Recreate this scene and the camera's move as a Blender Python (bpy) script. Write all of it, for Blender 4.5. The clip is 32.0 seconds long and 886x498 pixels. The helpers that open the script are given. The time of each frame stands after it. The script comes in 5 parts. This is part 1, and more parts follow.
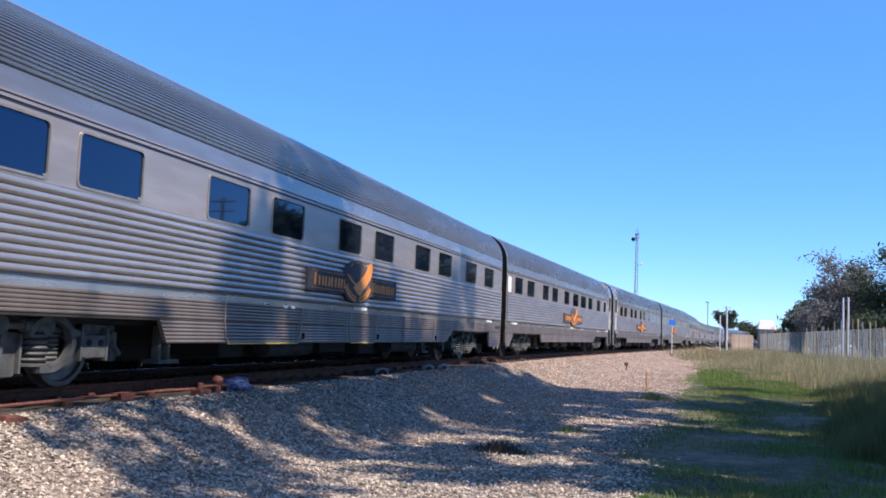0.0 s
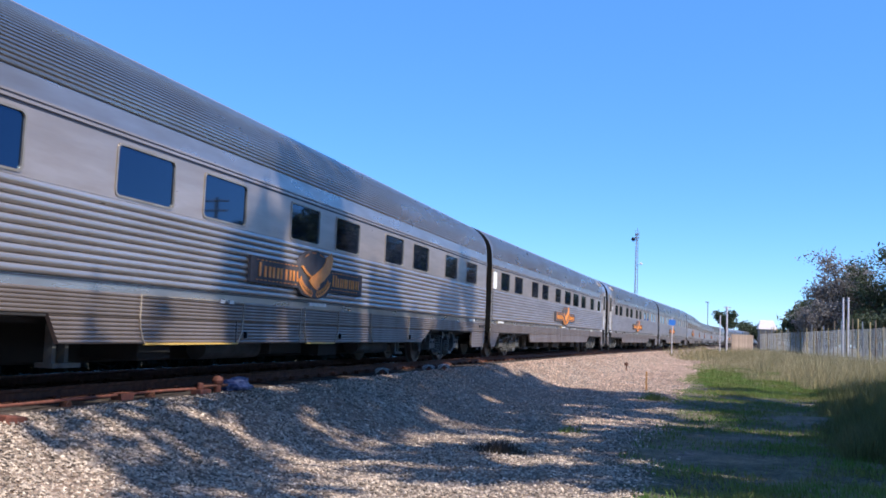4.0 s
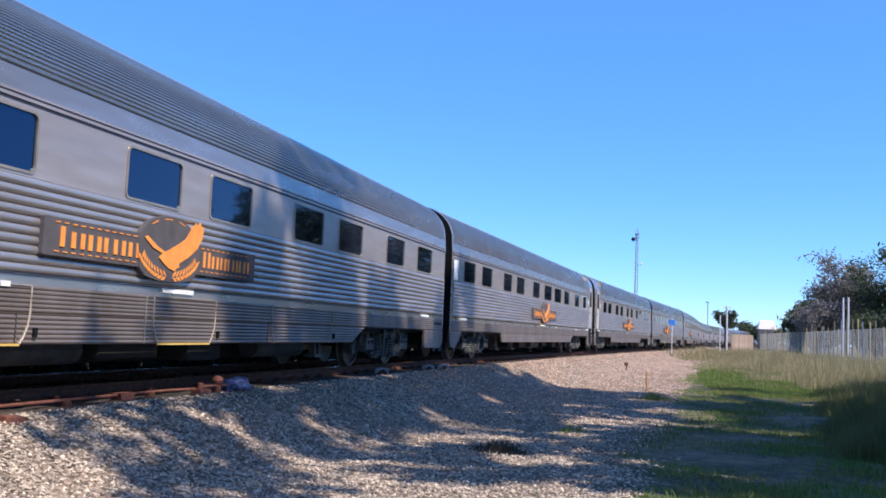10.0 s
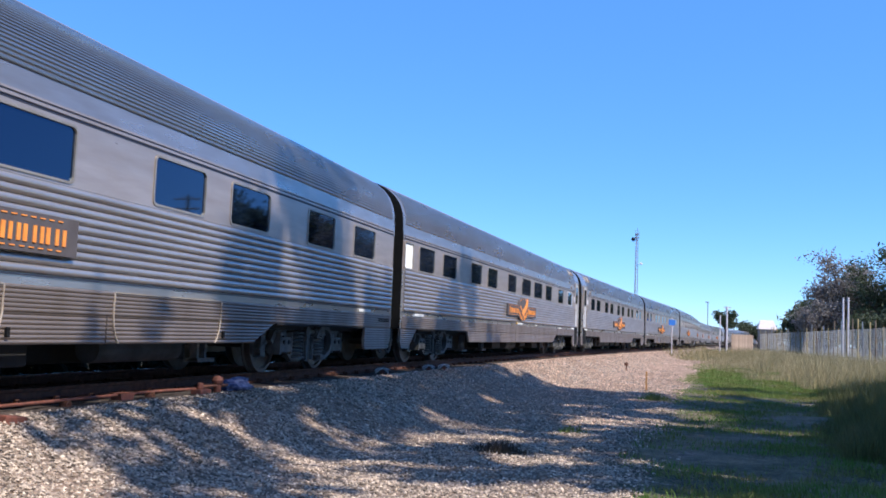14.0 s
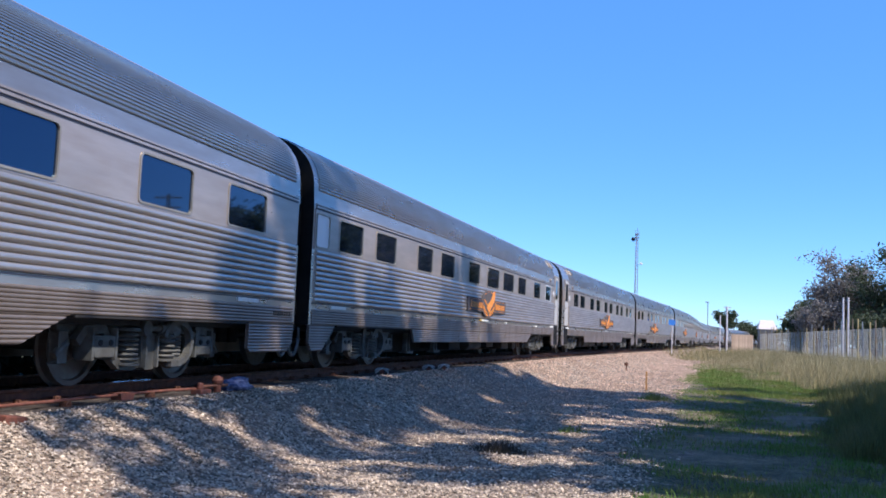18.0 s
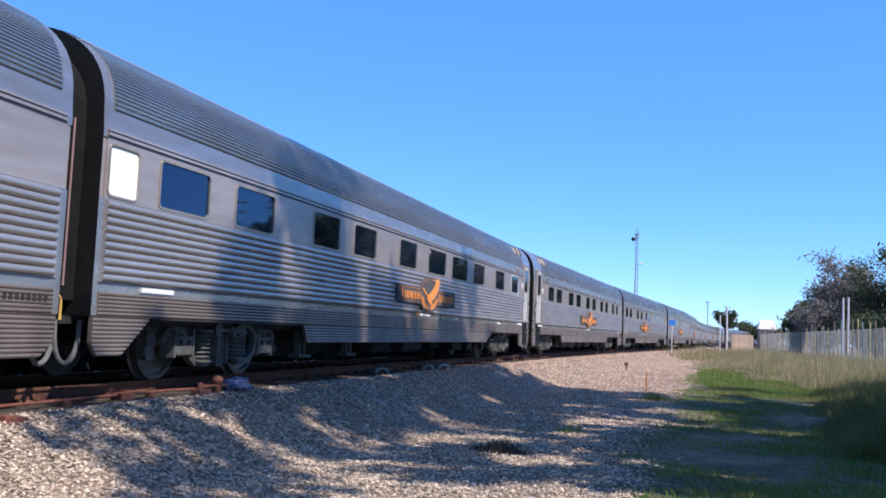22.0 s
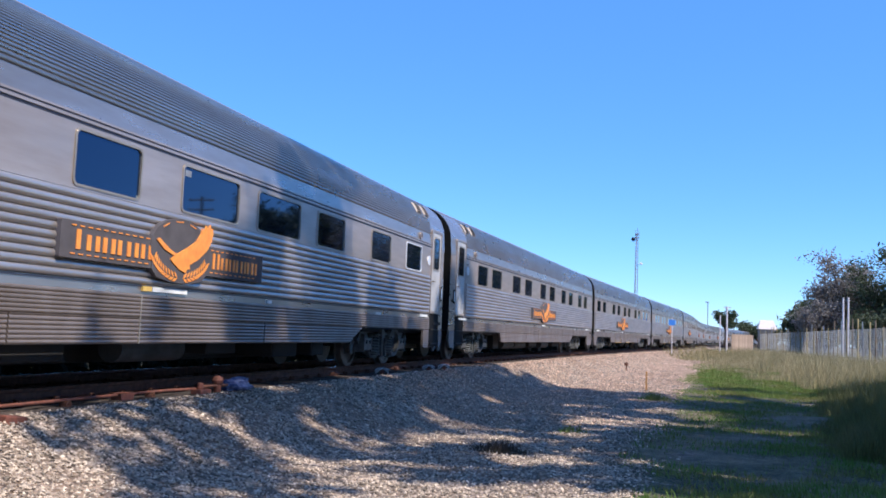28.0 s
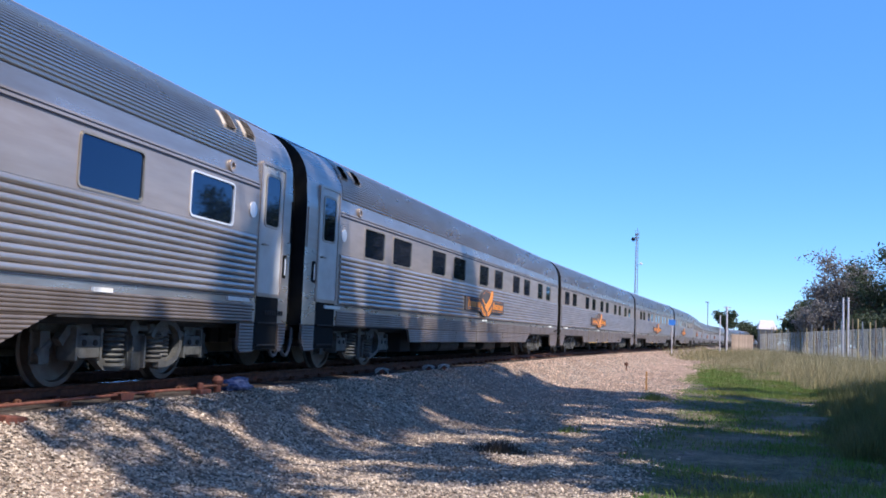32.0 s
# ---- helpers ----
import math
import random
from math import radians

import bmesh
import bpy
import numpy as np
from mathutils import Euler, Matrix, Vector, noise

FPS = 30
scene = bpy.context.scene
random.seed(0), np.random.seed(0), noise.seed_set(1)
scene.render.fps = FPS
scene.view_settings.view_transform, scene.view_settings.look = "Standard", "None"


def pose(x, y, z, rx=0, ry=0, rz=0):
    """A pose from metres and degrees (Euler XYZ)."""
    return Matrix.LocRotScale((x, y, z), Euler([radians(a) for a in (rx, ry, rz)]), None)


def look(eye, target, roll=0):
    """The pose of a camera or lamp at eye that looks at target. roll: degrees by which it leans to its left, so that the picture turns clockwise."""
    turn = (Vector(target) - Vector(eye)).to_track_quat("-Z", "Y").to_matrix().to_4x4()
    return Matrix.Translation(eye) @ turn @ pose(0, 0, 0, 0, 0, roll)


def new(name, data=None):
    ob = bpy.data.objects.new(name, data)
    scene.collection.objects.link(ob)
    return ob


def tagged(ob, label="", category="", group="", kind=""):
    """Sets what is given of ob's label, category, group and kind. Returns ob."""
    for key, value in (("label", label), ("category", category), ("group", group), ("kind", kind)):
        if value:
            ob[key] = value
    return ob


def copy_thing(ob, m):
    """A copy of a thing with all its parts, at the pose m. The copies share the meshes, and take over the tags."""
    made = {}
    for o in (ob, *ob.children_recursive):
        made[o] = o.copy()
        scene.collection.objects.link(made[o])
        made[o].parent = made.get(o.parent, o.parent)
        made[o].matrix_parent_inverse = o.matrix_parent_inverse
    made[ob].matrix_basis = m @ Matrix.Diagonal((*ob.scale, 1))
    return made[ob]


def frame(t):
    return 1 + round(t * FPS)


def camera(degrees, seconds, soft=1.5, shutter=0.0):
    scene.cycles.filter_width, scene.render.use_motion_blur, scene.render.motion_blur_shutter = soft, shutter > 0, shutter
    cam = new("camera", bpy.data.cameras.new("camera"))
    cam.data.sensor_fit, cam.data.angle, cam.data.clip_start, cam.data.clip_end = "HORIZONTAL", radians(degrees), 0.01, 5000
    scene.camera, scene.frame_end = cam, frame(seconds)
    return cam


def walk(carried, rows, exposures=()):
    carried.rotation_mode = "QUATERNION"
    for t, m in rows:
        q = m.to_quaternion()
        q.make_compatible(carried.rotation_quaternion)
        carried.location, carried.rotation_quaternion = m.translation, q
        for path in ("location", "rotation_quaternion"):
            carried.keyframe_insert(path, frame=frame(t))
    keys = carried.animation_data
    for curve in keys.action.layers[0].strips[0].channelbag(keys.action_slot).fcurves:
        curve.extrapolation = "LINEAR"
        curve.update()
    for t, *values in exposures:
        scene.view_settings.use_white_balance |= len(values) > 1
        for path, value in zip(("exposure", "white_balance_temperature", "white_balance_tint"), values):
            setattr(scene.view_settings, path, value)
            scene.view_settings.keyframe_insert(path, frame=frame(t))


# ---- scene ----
cam = camera(50.97, 32.0, soft=1.7)
EYE = Vector((0.0, 0.0, 0.79))
TURN, TILT, LEAN = radians(13.911), radians(5.005), 2.329
AIM = EYE + Vector((-math.sin(TURN) * math.cos(TILT), math.cos(TURN) * math.cos(TILT), math.sin(TILT)))
walk(cam, [(0, look(EYE, AIM, LEAN)), (32, look(EYE, AIM, LEAN))], exposures=[(0, 0.42, 5750, 9), (32, 0.42, 5750, 9)])

# ---- light ----
SUN_ELEV, SUN_AZ = radians(50), radians(114)   # azimuth clockwise from +y
world = bpy.data.worlds.new("sky")
scene.world = world
world.use_nodes = True
wn, wl = world.node_tree.nodes, world.node_tree.links
sky = wn.new("ShaderNodeTexSky")
sky.sky_type, sky.sun_disc = "NISHITA", False
sky.sun_elevation, sky.sun_rotation = SUN_ELEV, SUN_AZ
sky.air_density, sky.dust_density, sky.ozone_density = 0.8, 0.1, 8.0
rich = wn.new("ShaderNodeHueSaturation")
rich.inputs["Hue"].default_value = 0.512
rich.inputs["Saturation"].default_value = 1.13
wl.new(sky.outputs[0], rich.inputs["Color"])
haze = wn.new("ShaderNodeMix")
haze.data_type = "RGBA"
haze.inputs[0].default_value = 0.42
haze.inputs[7].default_value = (0.82, 2.0, 3.9, 1)
wl.new(rich.outputs[0], haze.inputs[6])
wl.new(haze.outputs[2], wn["Background"].inputs[0])
wn["Background"].inputs[1].default_value = 0.192
sun_data = bpy.data.lights.new("sun", "SUN")
sun_data.energy, sun_data.angle, sun_data.color = 5.4, radians(0.75), (1.0, 0.85, 0.69)
sun = new("sun", sun_data)
SUN_DIR = Vector((math.sin(SUN_AZ) * math.cos(SUN_ELEV), math.cos(SUN_AZ) * math.cos(SUN_ELEV), math.sin(SUN_ELEV)))
sun.matrix_world = Matrix.Translation((30, -20, 40)) @ SUN_DIR.to_track_quat("Z", "Y").to_matrix().to_4x4()


# ---- materials ----
def material(name, base, rough=0.6, metal=0.0, second=None, scale=4.0, amount=0.5, bump=0.0, bump_scale=60.0,
             streak=(1, 1, 1), spread=0.0, third=None, third_scale=0.6, third_amount=0.4, spec=0.5, ior=1.45, island=False, thin=0.0, sheen=None):
    """Principled surface: two colours mixed by noise, a second slow variation, bump, and a spread between pieces."""
    m = bpy.data.materials.new(name)
    m.use_nodes = True
    n, l = m.node_tree.nodes, m.node_tree.links
    b = n["Principled BSDF"]
    b.inputs["Roughness"].default_value = rough
    b.inputs["Metallic"].default_value = metal
    b.inputs["Specular IOR Level"].default_value = spec
    b.inputs["IOR"].default_value = ior
    tc = n.new("ShaderNodeTexCoord")
    mp = n.new("ShaderNodeMapping")
    mp.inputs["Scale"].default_value = streak
    l.new(tc.outputs["Object"], mp.inputs[0])
    col = None
    if second:
        t = n.new("ShaderNodeTexNoise")
        t.inputs["Scale"].default_value, t.inputs["Detail"].default_value = scale, 6
        l.new(mp.outputs[0], t.inputs["Vector"])
        r = n.new("ShaderNodeMapRange")
        r.inputs[1].default_value, r.inputs[2].default_value = 0.5 - 0.28 * (1.2 - amount), 0.5 + 0.28 * (1.2 - amount)
        l.new(t.outputs[0], r.inputs[0])
        x = n.new("ShaderNodeMix")
        x.data_type = "RGBA"
        x.inputs[6].default_value, x.inputs[7].default_value = (*base, 1), (*second, 1)
        l.new(r.outputs[0], x.inputs[0])
        col = x.outputs[2]
        rr = n.new("ShaderNodeMapRange")
        rr.inputs[3].default_value, rr.inputs[4].default_value = max(rough - 0.08, 0.02), min(rough + 0.1, 1)
        l.new(t.outputs[0], rr.inputs[0])
        l.new(rr.outputs[0], b.inputs["Roughness"])
    if third:
        t = n.new("ShaderNodeTexNoise")
        t.inputs["Scale"].default_value, t.inputs["Detail"].default_value = third_scale, 4
        l.new(mp.outputs[0], t.inputs["Vector"])
        r = n.new("ShaderNodeMapRange")
        r.inputs[1].default_value, r.inputs[2].default_value, r.inputs[4].default_value = 0.42, 0.68, third_amount
        l.new(t.outputs[0], r.inputs[0])
        x = n.new("ShaderNodeMix")
        x.data_type = "RGBA"
        x.inputs[6].default_value, x.inputs[7].default_value = (*base, 1), (*third, 1)
        if col:
            l.new(col, x.inputs[6])
        l.new(r.outputs[0], x.inputs[0])
        col = x.outputs[2]
    if spread:
        if island:
            g = n.new("ShaderNodeNewGeometry").outputs["Random Per Island"]
        else:
            g = n.new("ShaderNodeObjectInfo").outputs["Random"]
        r = n.new("ShaderNodeMapRange")
        r.inputs[3].default_value, r.inputs[4].default_value = 1 - spread, 1 + spread
        l.new(g, r.inputs[0])
        x = n.new("ShaderNodeMix")
        x.data_type, x.blend_type = "RGBA", "MULTIPLY"
        x.inputs[0].default_value = 1.0
        x.inputs[6].default_value = (*base, 1)
        if col:
            l.new(col, x.inputs[6])
        l.new(r.outputs[0], x.inputs[7])
        col = x.outputs[2]
    if col:
        l.new(col, b.inputs["Base Color"])
    else:
        b.inputs["Base Color"].default_value = (*base, 1)
    if bump:
        t = n.new("ShaderNodeTexNoise")
        t.inputs["Scale"].default_value, t.inputs["Detail"].default_value = bump_scale, 5
        l.new(mp.outputs[0], t.inputs["Vector"])
        u = n.new("ShaderNodeBump")
        u.inputs["Strength"].default_value, u.inputs["Distance"].default_value = bump, 0.02
        l.new(t.outputs[0], u.inputs["Height"])
        l.new(u.outputs[0], b.inputs["Normal"])
    if sheen:
        b.inputs["Specular Tint"].default_value = (*sheen, 1)
    if thin:
        tr = n.new("ShaderNodeBsdfTranslucent")
        mx = n.new("ShaderNodeMixShader")
        mx.inputs[0].default_value = thin
        if col:
            l.new(col, tr.inputs[0])
        l.new(b.outputs[0], mx.inputs[1])
        l.new(tr.outputs[0], mx.inputs[2])
        l.new(mx.outputs[0], n["Material Output"].inputs[0])
    return m


STEEL = material("stainless_steel", (0.48, 0.405, 0.36), 0.3, 0.52, (0.38, 0.315, 0.275), 2.2, 0.5, 0.05, 8, (0.5, 1, 3), third=(0.3, 0.27, 0.25), third_scale=0.7, third_amount=0.5)
FLUTE_STEEL = material("bright_fluted_steel", (0.55, 0.505, 0.475), 0.31, 0.7, (0.44, 0.395, 0.365), 2.2, 0.5, 0.0, 8, (0.5, 1, 3), third=(0.36, 0.33, 0.31), third_scale=0.7, third_amount=0.45)
SHELL_STEEL = material("sky_bright_shell_steel", (0.46, 0.425, 0.4), 0.28, 0.75, (0.36, 0.325, 0.3), 2.2, 0.5, 0.03, 8, (0.5, 1, 3), third=(0.32, 0.29, 0.27), third_scale=0.7, third_amount=0.5)
ROOF_FLUTE = material("roof_flute_steel", (0.43, 0.425, 0.42), 0.28, 0.9, (0.33, 0.315, 0.3), 2.0, 0.5, 0.05, 8, (0.3, 1, 1), third=(0.3, 0.26, 0.23), third_scale=0.8, third_amount=0.45)
ROOF_STEEL = material("roof_steel", (0.4, 0.315, 0.255), 0.4, 0.5, (0.29, 0.225, 0.18), 2.0, 0.5, 0.05, 8, (0.3, 1, 1), third=(0.3, 0.25, 0.21), third_scale=0.8, third_amount=0.6)
SKIRT_STEEL = material("dusty_skirt_steel", (0.275, 0.226, 0.192), 0.4, 0.48, (0.175, 0.14, 0.116), 2.5, 0.5, 0.05, 10, (1, 1, 0.4), third=(0.22, 0.18, 0.15), third_scale=0.9, third_amount=0.7)
DARK_LINE = material("shadow_and_belt_line", (0.05, 0.055, 0.08), 0.5, 0.2)
RUBBER = material("black_rubber", (0.006, 0.0065, 0.007), 0.85, 0, (0.012, 0.012, 0.012), 6, spec=0.2)
GLASS = material("tinted_glass", (0.004, 0.008, 0.018), 0.03, 0, spec=0.5, ior=1.8, sheen=(0.22, 0.55, 1.0))
WHITE_GLASS = material("white_obscured_glass", (0.92, 0.93, 0.94), 0.25)
WINDOW_RIM = material("window_rim_steel", (0.4, 0.36, 0.31), 0.4, 0.5, (0.3, 0.265, 0.22), 5)
WHITE_RIM = material("polished_window_rim", (0.85, 0.85, 0.86), 0.3, 0.4)
WHITE = material("white_paint", (0.82, 0.82, 0.8), 0.5, 0, (0.7, 0.69, 0.66), 8)
DOOR = material("brushed_door_steel", (0.62, 0.61, 0.6), 0.4, 0.25, (0.5, 0.48, 0.46), 3, 0.5, third=(0.35, 0.32, 0.3), third_scale=1.2, third_amount=0.5)
YELLOW = material("yellow_paint", (0.6, 0.4, 0.1), 0.5, 0, (0.6, 0.4, 0.1), 8)
ORANGE = material("orange_enamel", (0.85, 0.33, 0.055), 0.45, 0, (0.72, 0.24, 0.045), 9)
SLATE = material("slate_blue_enamel", (0.1, 0.092, 0.098), 0.75, 0, (0.075, 0.068, 0.073), 5, spec=0.25)
BOGIE = material("grey_cast_steel", (0.13, 0.135, 0.128), 0.6, 0.1, (0.06, 0.062, 0.058), 7, 0.5, 0.3, 40, third=(0.06, 0.045, 0.038), third_scale=3)
GREY_TANK = material("dull_grey_tank_paint", (0.065, 0.066, 0.066), 0.75, 0, (0.035, 0.036, 0.036), 5)
UNDER = material("dark_underframe", (0.016, 0.016, 0.017), 0.85, 0, (0.028, 0.025, 0.023), 6)
TYRE = material("worn_wheel_steel", (0.17, 0.165, 0.16), 0.45, 0.6, (0.14, 0.12, 0.11), 9)
RAIL = material("rusty_rail_steel", (0.17, 0.07, 0.042), 0.8, 0.1, (0.08, 0.038, 0.026), 12, 0.5, 0.2, 60)
RAILHEAD = material("polished_railhead", (0.6, 0.6, 0.62), 0.22, 1.0, (0.45, 0.42, 0.4), 6)
SLEEPER = material("weathered_sleeper", (0.075, 0.055, 0.045), 0.9, 0, (0.045, 0.034, 0.028), 9, 0.6, 0.5, 30, (1, 4, 1), spread=0.25)
PIPE = material("red_oxide_pipe", (0.21, 0.072, 0.045), 0.7, 0.1, (0.1, 0.042, 0.03), 12, 0.5, 0.2, 60)
STONE = material("ballast_stone", (0.52, 0.43, 0.33), 0.9, 0, (0.2, 0.15, 0.11), 30, 0.5, 0.3, 80, spread=0.72, island=True)
PALE_STONE = material("pale_ballast_stone", (0.6, 0.44, 0.34), 0.9, 0, (0.36, 0.24, 0.17), 30, 0.5, 0.3, 80, spread=0.6, island=True)
BARK = material("tree_bark", (0.13, 0.1, 0.08), 0.9, 0, (0.07, 0.055, 0.045), 14, 0.6, 0.6, 30, (1, 1, 0.3))
LEAF = material("dark_green_leaf", (0.075, 0.095, 0.045), 0.6, 0, (0.05, 0.068, 0.035), 1.2, spread=0.35, island=True, thin=0.3)
# near-black so that the added scrub reads as shade under the train
SCRUB = material("shade_dark_scrub_leaf", (0.01, 0.014, 0.008), 0.8, 0, (0.006, 0.009, 0.005), 1.2, spread=0.3, island=True, spec=0.1)
LEAF_BROWN = material("brown_green_leaf", (0.3, 0.255, 0.235), 0.7, 0, (0.17, 0.165, 0.14), 0.8, spread=0.35, island=True, thin=0.35)
GRASS = material("green_grass", (0.11, 0.22, 0.035), 0.8, 0, (0.2, 0.2, 0.06), 0.9, spread=0.35, island=True, thin=0.3)
LONG_GRASS = material("long_mixed_grass", (0.2, 0.185, 0.075), 0.85, 0, (0.09, 0.12, 0.035), 0.8, spread=0.35, island=True, thin=0.3)
DRY = material("dry_grass", (0.5, 0.4, 0.22), 0.85, 0, (0.17, 0.17, 0.08), 0.6, spread=0.3, island=True, thin=0.3)
GALV = material("galvanised_steel", (0.42, 0.42, 0.42), 0.5, 0.6, (0.3, 0.3, 0.3), 8)
TIMBER = material("weathered_timber", (0.3, 0.22, 0.15), 0.9, 0, (0.2, 0.15, 0.1), 8, 0.6, 0.4, 40, (1, 1, 0.2))
POLE_WHITE = material("white_pole_paint", (0.75, 0.7, 0.72), 0.5, 0, (0.6, 0.55, 0.55), 5)
BLUE = material("blue_sign_paint", (0.07, 0.24, 0.68), 0.4)
PALING = material("faded_brown_paling", (0.38, 0.29, 0.225), 0.9, 0, (0.27, 0.2, 0.155), 6, 0.6, 0.3, 40, (1, 1, 0.2), spread=0.2)
WIRE = material("pale_fence_wire", (0.72, 0.7, 0.64), 0.5, 0.1, (0.6, 0.57, 0.5), 3)
STAKE = material("orange_brown_stake", (0.5, 0.27, 0.1), 0.85, 0, (0.36, 0.18, 0.07), 9, 0.5, 0.3, 40, (1, 1, 0.2))
POST_YELLOW = material("yellowed_timber", (0.5, 0.39, 0.18), 0.85, 0, (0.34, 0.25, 0.12), 8, 0.6, 0.3, 40, (1, 1, 0.2), spread=0.3)
BLUE_CLOTH = material("blue_white_bag", (0.04, 0.052, 0.13), 0.6, 0, (0.15, 0.165, 0.26), 16, 0.8, 0.4, 20)
WALL = material("drab_render", (0.3, 0.26, 0.22), 0.8, 0, (0.22, 0.19, 0.16), 2)
TILE_ROOF = material("pale_roof", (0.62, 0.55, 0.5), 0.7, 0, (0.5, 0.44, 0.4), 3)

# ---- track line ----
K0, K1, S1 = 0.0023425, -2.5155e-5, 93.12
FAR_S = (93.12, 108, 125, 150, 175, 200, 225, 250, 300, 420)
FAR_H = (0.105, 0.078, 0.056, 0.052, 0.08, 0.116, 0.142, 0.166, 0.189, 0.213)
STEP = 0.5
S_TAB = np.arange(-80, 420, STEP)
H_TAB = np.where(S_TAB < S1, K0 * np.minimum(S_TAB, 0) + K0 * np.clip(S_TAB, 0, S1) + 0.5 * K1 * np.clip(S_TAB, 0, S1) ** 2, np.interp(S_TAB, FAR_S, FAR_H))
H_TAB = np.convolve(np.pad(H_TAB, 20, "edge"), np.ones(41) / 41, "valid")
_zero = int(80 / STEP)
X_TAB = np.cumsum(np.sin(H_TAB)) * STEP
Y_TAB = np.cumsum(np.cos(H_TAB)) * STEP
X_TAB = X_TAB - X_TAB[_zero] - 7.482
Y_TAB = Y_TAB - Y_TAB[_zero]


def line_at(s):
    """x, y and heading (radians, clockwise from +y) of the track's centre line."""
    return (float(np.interp(s, S_TAB, X_TAB)), float(np.interp(s, S_TAB, Y_TAB)), float(np.interp(s, S_TAB, H_TAB)))


def beside(s, w, z=0.0):
    """A point w metres to the right of the centre line."""
    x, y, h = line_at(s)
    return Vector((x + w * math.cos(h), y - w * math.sin(h), z))


KNOTS = (0, 4, 8, 12, 16, 20, 24, 28, 32)
TRAVEL = (0.0, 1.99, 4.675, 8.192, 12.535, 17.814, 24.105, 31.486, 40.39)


def travel(t):
    """Metres that the train has rolled by t seconds: a natural cubic spline."""
    n, h = len(KNOTS), 4.0
    a, r = np.zeros((n, n)), np.zeros(n)
    a[0, 0], a[0, 1], a[-1, -1], a[-1, -2] = 1, -1, 1, -1
    for i in range(1, n - 1):
        a[i, i - 1], a[i, i], a[i, i + 1] = h / 6, 2 * h / 3, h / 6
        r[i] = (TRAVEL[i + 1] - 2 * TRAVEL[i] + TRAVEL[i - 1]) / h
    m = np.linalg.solve(a, r)
    i = min(int(t // h), n - 2)
    p = (KNOTS[i + 1] - t) / h
    q = 1 - p
    return float(p * TRAVEL[i] + q * TRAVEL[i + 1] + ((p ** 3 - p) * m[i] + (q ** 3 - q) * m[i + 1]) * h * h / 6)


# ---- mesh helpers ----
def mesh_of(name, bm, mats, smooth=False):
    me = bpy.data.meshes.new(name)
    bm.to_mesh(me)
    bm.free()
    for m in (mats if isinstance(mats, (list, tuple)) else [mats]):
        me.materials.append(m)
    if smooth:
        for p in me.polygons:
            p.use_smooth = True
    return me


def raw(name, verts, faces, mats, smooth=False, idx=None):
    me = bpy.data.meshes.new(name)
    me.from_pydata(verts, [], faces)
    for m in (mats if isinstance(mats, (list, tuple)) else [mats]):
        me.materials.append(m)
    if idx is not None:
        me.polygons.foreach_set("material_index", idx)
    if smooth:
        me.polygons.foreach_set("use_smooth", [True] * len(me.polygons))
    me.update()
    return me


def part(name, bm, mat, parent, label="", smooth=False):
    me = bm if isinstance(bm, bpy.types.Mesh) else mesh_of(name, bm, mat, smooth)
    ob = new(name, me)
    ob.parent = parent
    return tagged(ob, label) if label else ob


def box(bm, x0, x1, y0, y1, z0, z1, bevel=0.0, m=None):
    g = bmesh.ops.create_cube(bm, size=1.0)
    vs = g["verts"]
    for v in vs:
        v.co = Vector((x0 + (v.co.x + 0.5) * (x1 - x0), y0 + (v.co.y + 0.5) * (y1 - y0), z0 + (v.co.z + 0.5) * (z1 - z0)))
    if m is not None:
        for v in vs:
            v.co = m @ v.co
    if bevel:
        es = list({e for v in vs for e in v.link_edges})
        bmesh.ops.bevel(bm, geom=es, offset=bevel, segments=2, affect="EDGES", profile=0.5)
    return bm


def tube(bm, a, b, r0, r1=None, n=10, caps=True):
    """A tapered rod from a to b."""
    a, b = Vector(a), Vector(b)
    r1 = r0 if r1 is None else r1
    q = (b - a).to_track_quat("Z", "Y")
    rings = []
    for p, r in ((a, r0), (b, r1)):
        rings.append([bm.verts.new(p + q @ Vector((r * math.cos(k * math.tau / n), r * math.sin(k * math.tau / n), 0))) for k in range(n)])
    for k in range(n):
        bm.faces.new((rings[0][k], rings[0][(k + 1) % n], rings[1][(k + 1) % n], rings[1][k]))
    if caps:
        bm.faces.new(rings[0][::-1])
        bm.faces.new(rings[1])
    return bm


def path_tube(bm, pts, r, n=8):
    """One bent rod through the points."""
    pts = [Vector(p) for p in pts]
    rings = []
    for k, p in enumerate(pts):
        d = pts[min(k + 1, len(pts) - 1)] - pts[max(k - 1, 0)]
        q = d.to_track_quat("Z", "Y")
        rings.append([bm.verts.new(p + q @ Vector((r * math.cos(j * math.tau / n), r * math.sin(j * math.tau / n), 0))) for j in range(n)])
    for r0, r1 in zip(rings, rings[1:]):
        for j in range(n):
            bm.faces.new((r0[j], r0[(j + 1) % n], r1[(j + 1) % n], r1[j]))
    bm.faces.new(rings[0][::-1])
    bm.faces.new(rings[-1])
    return bm


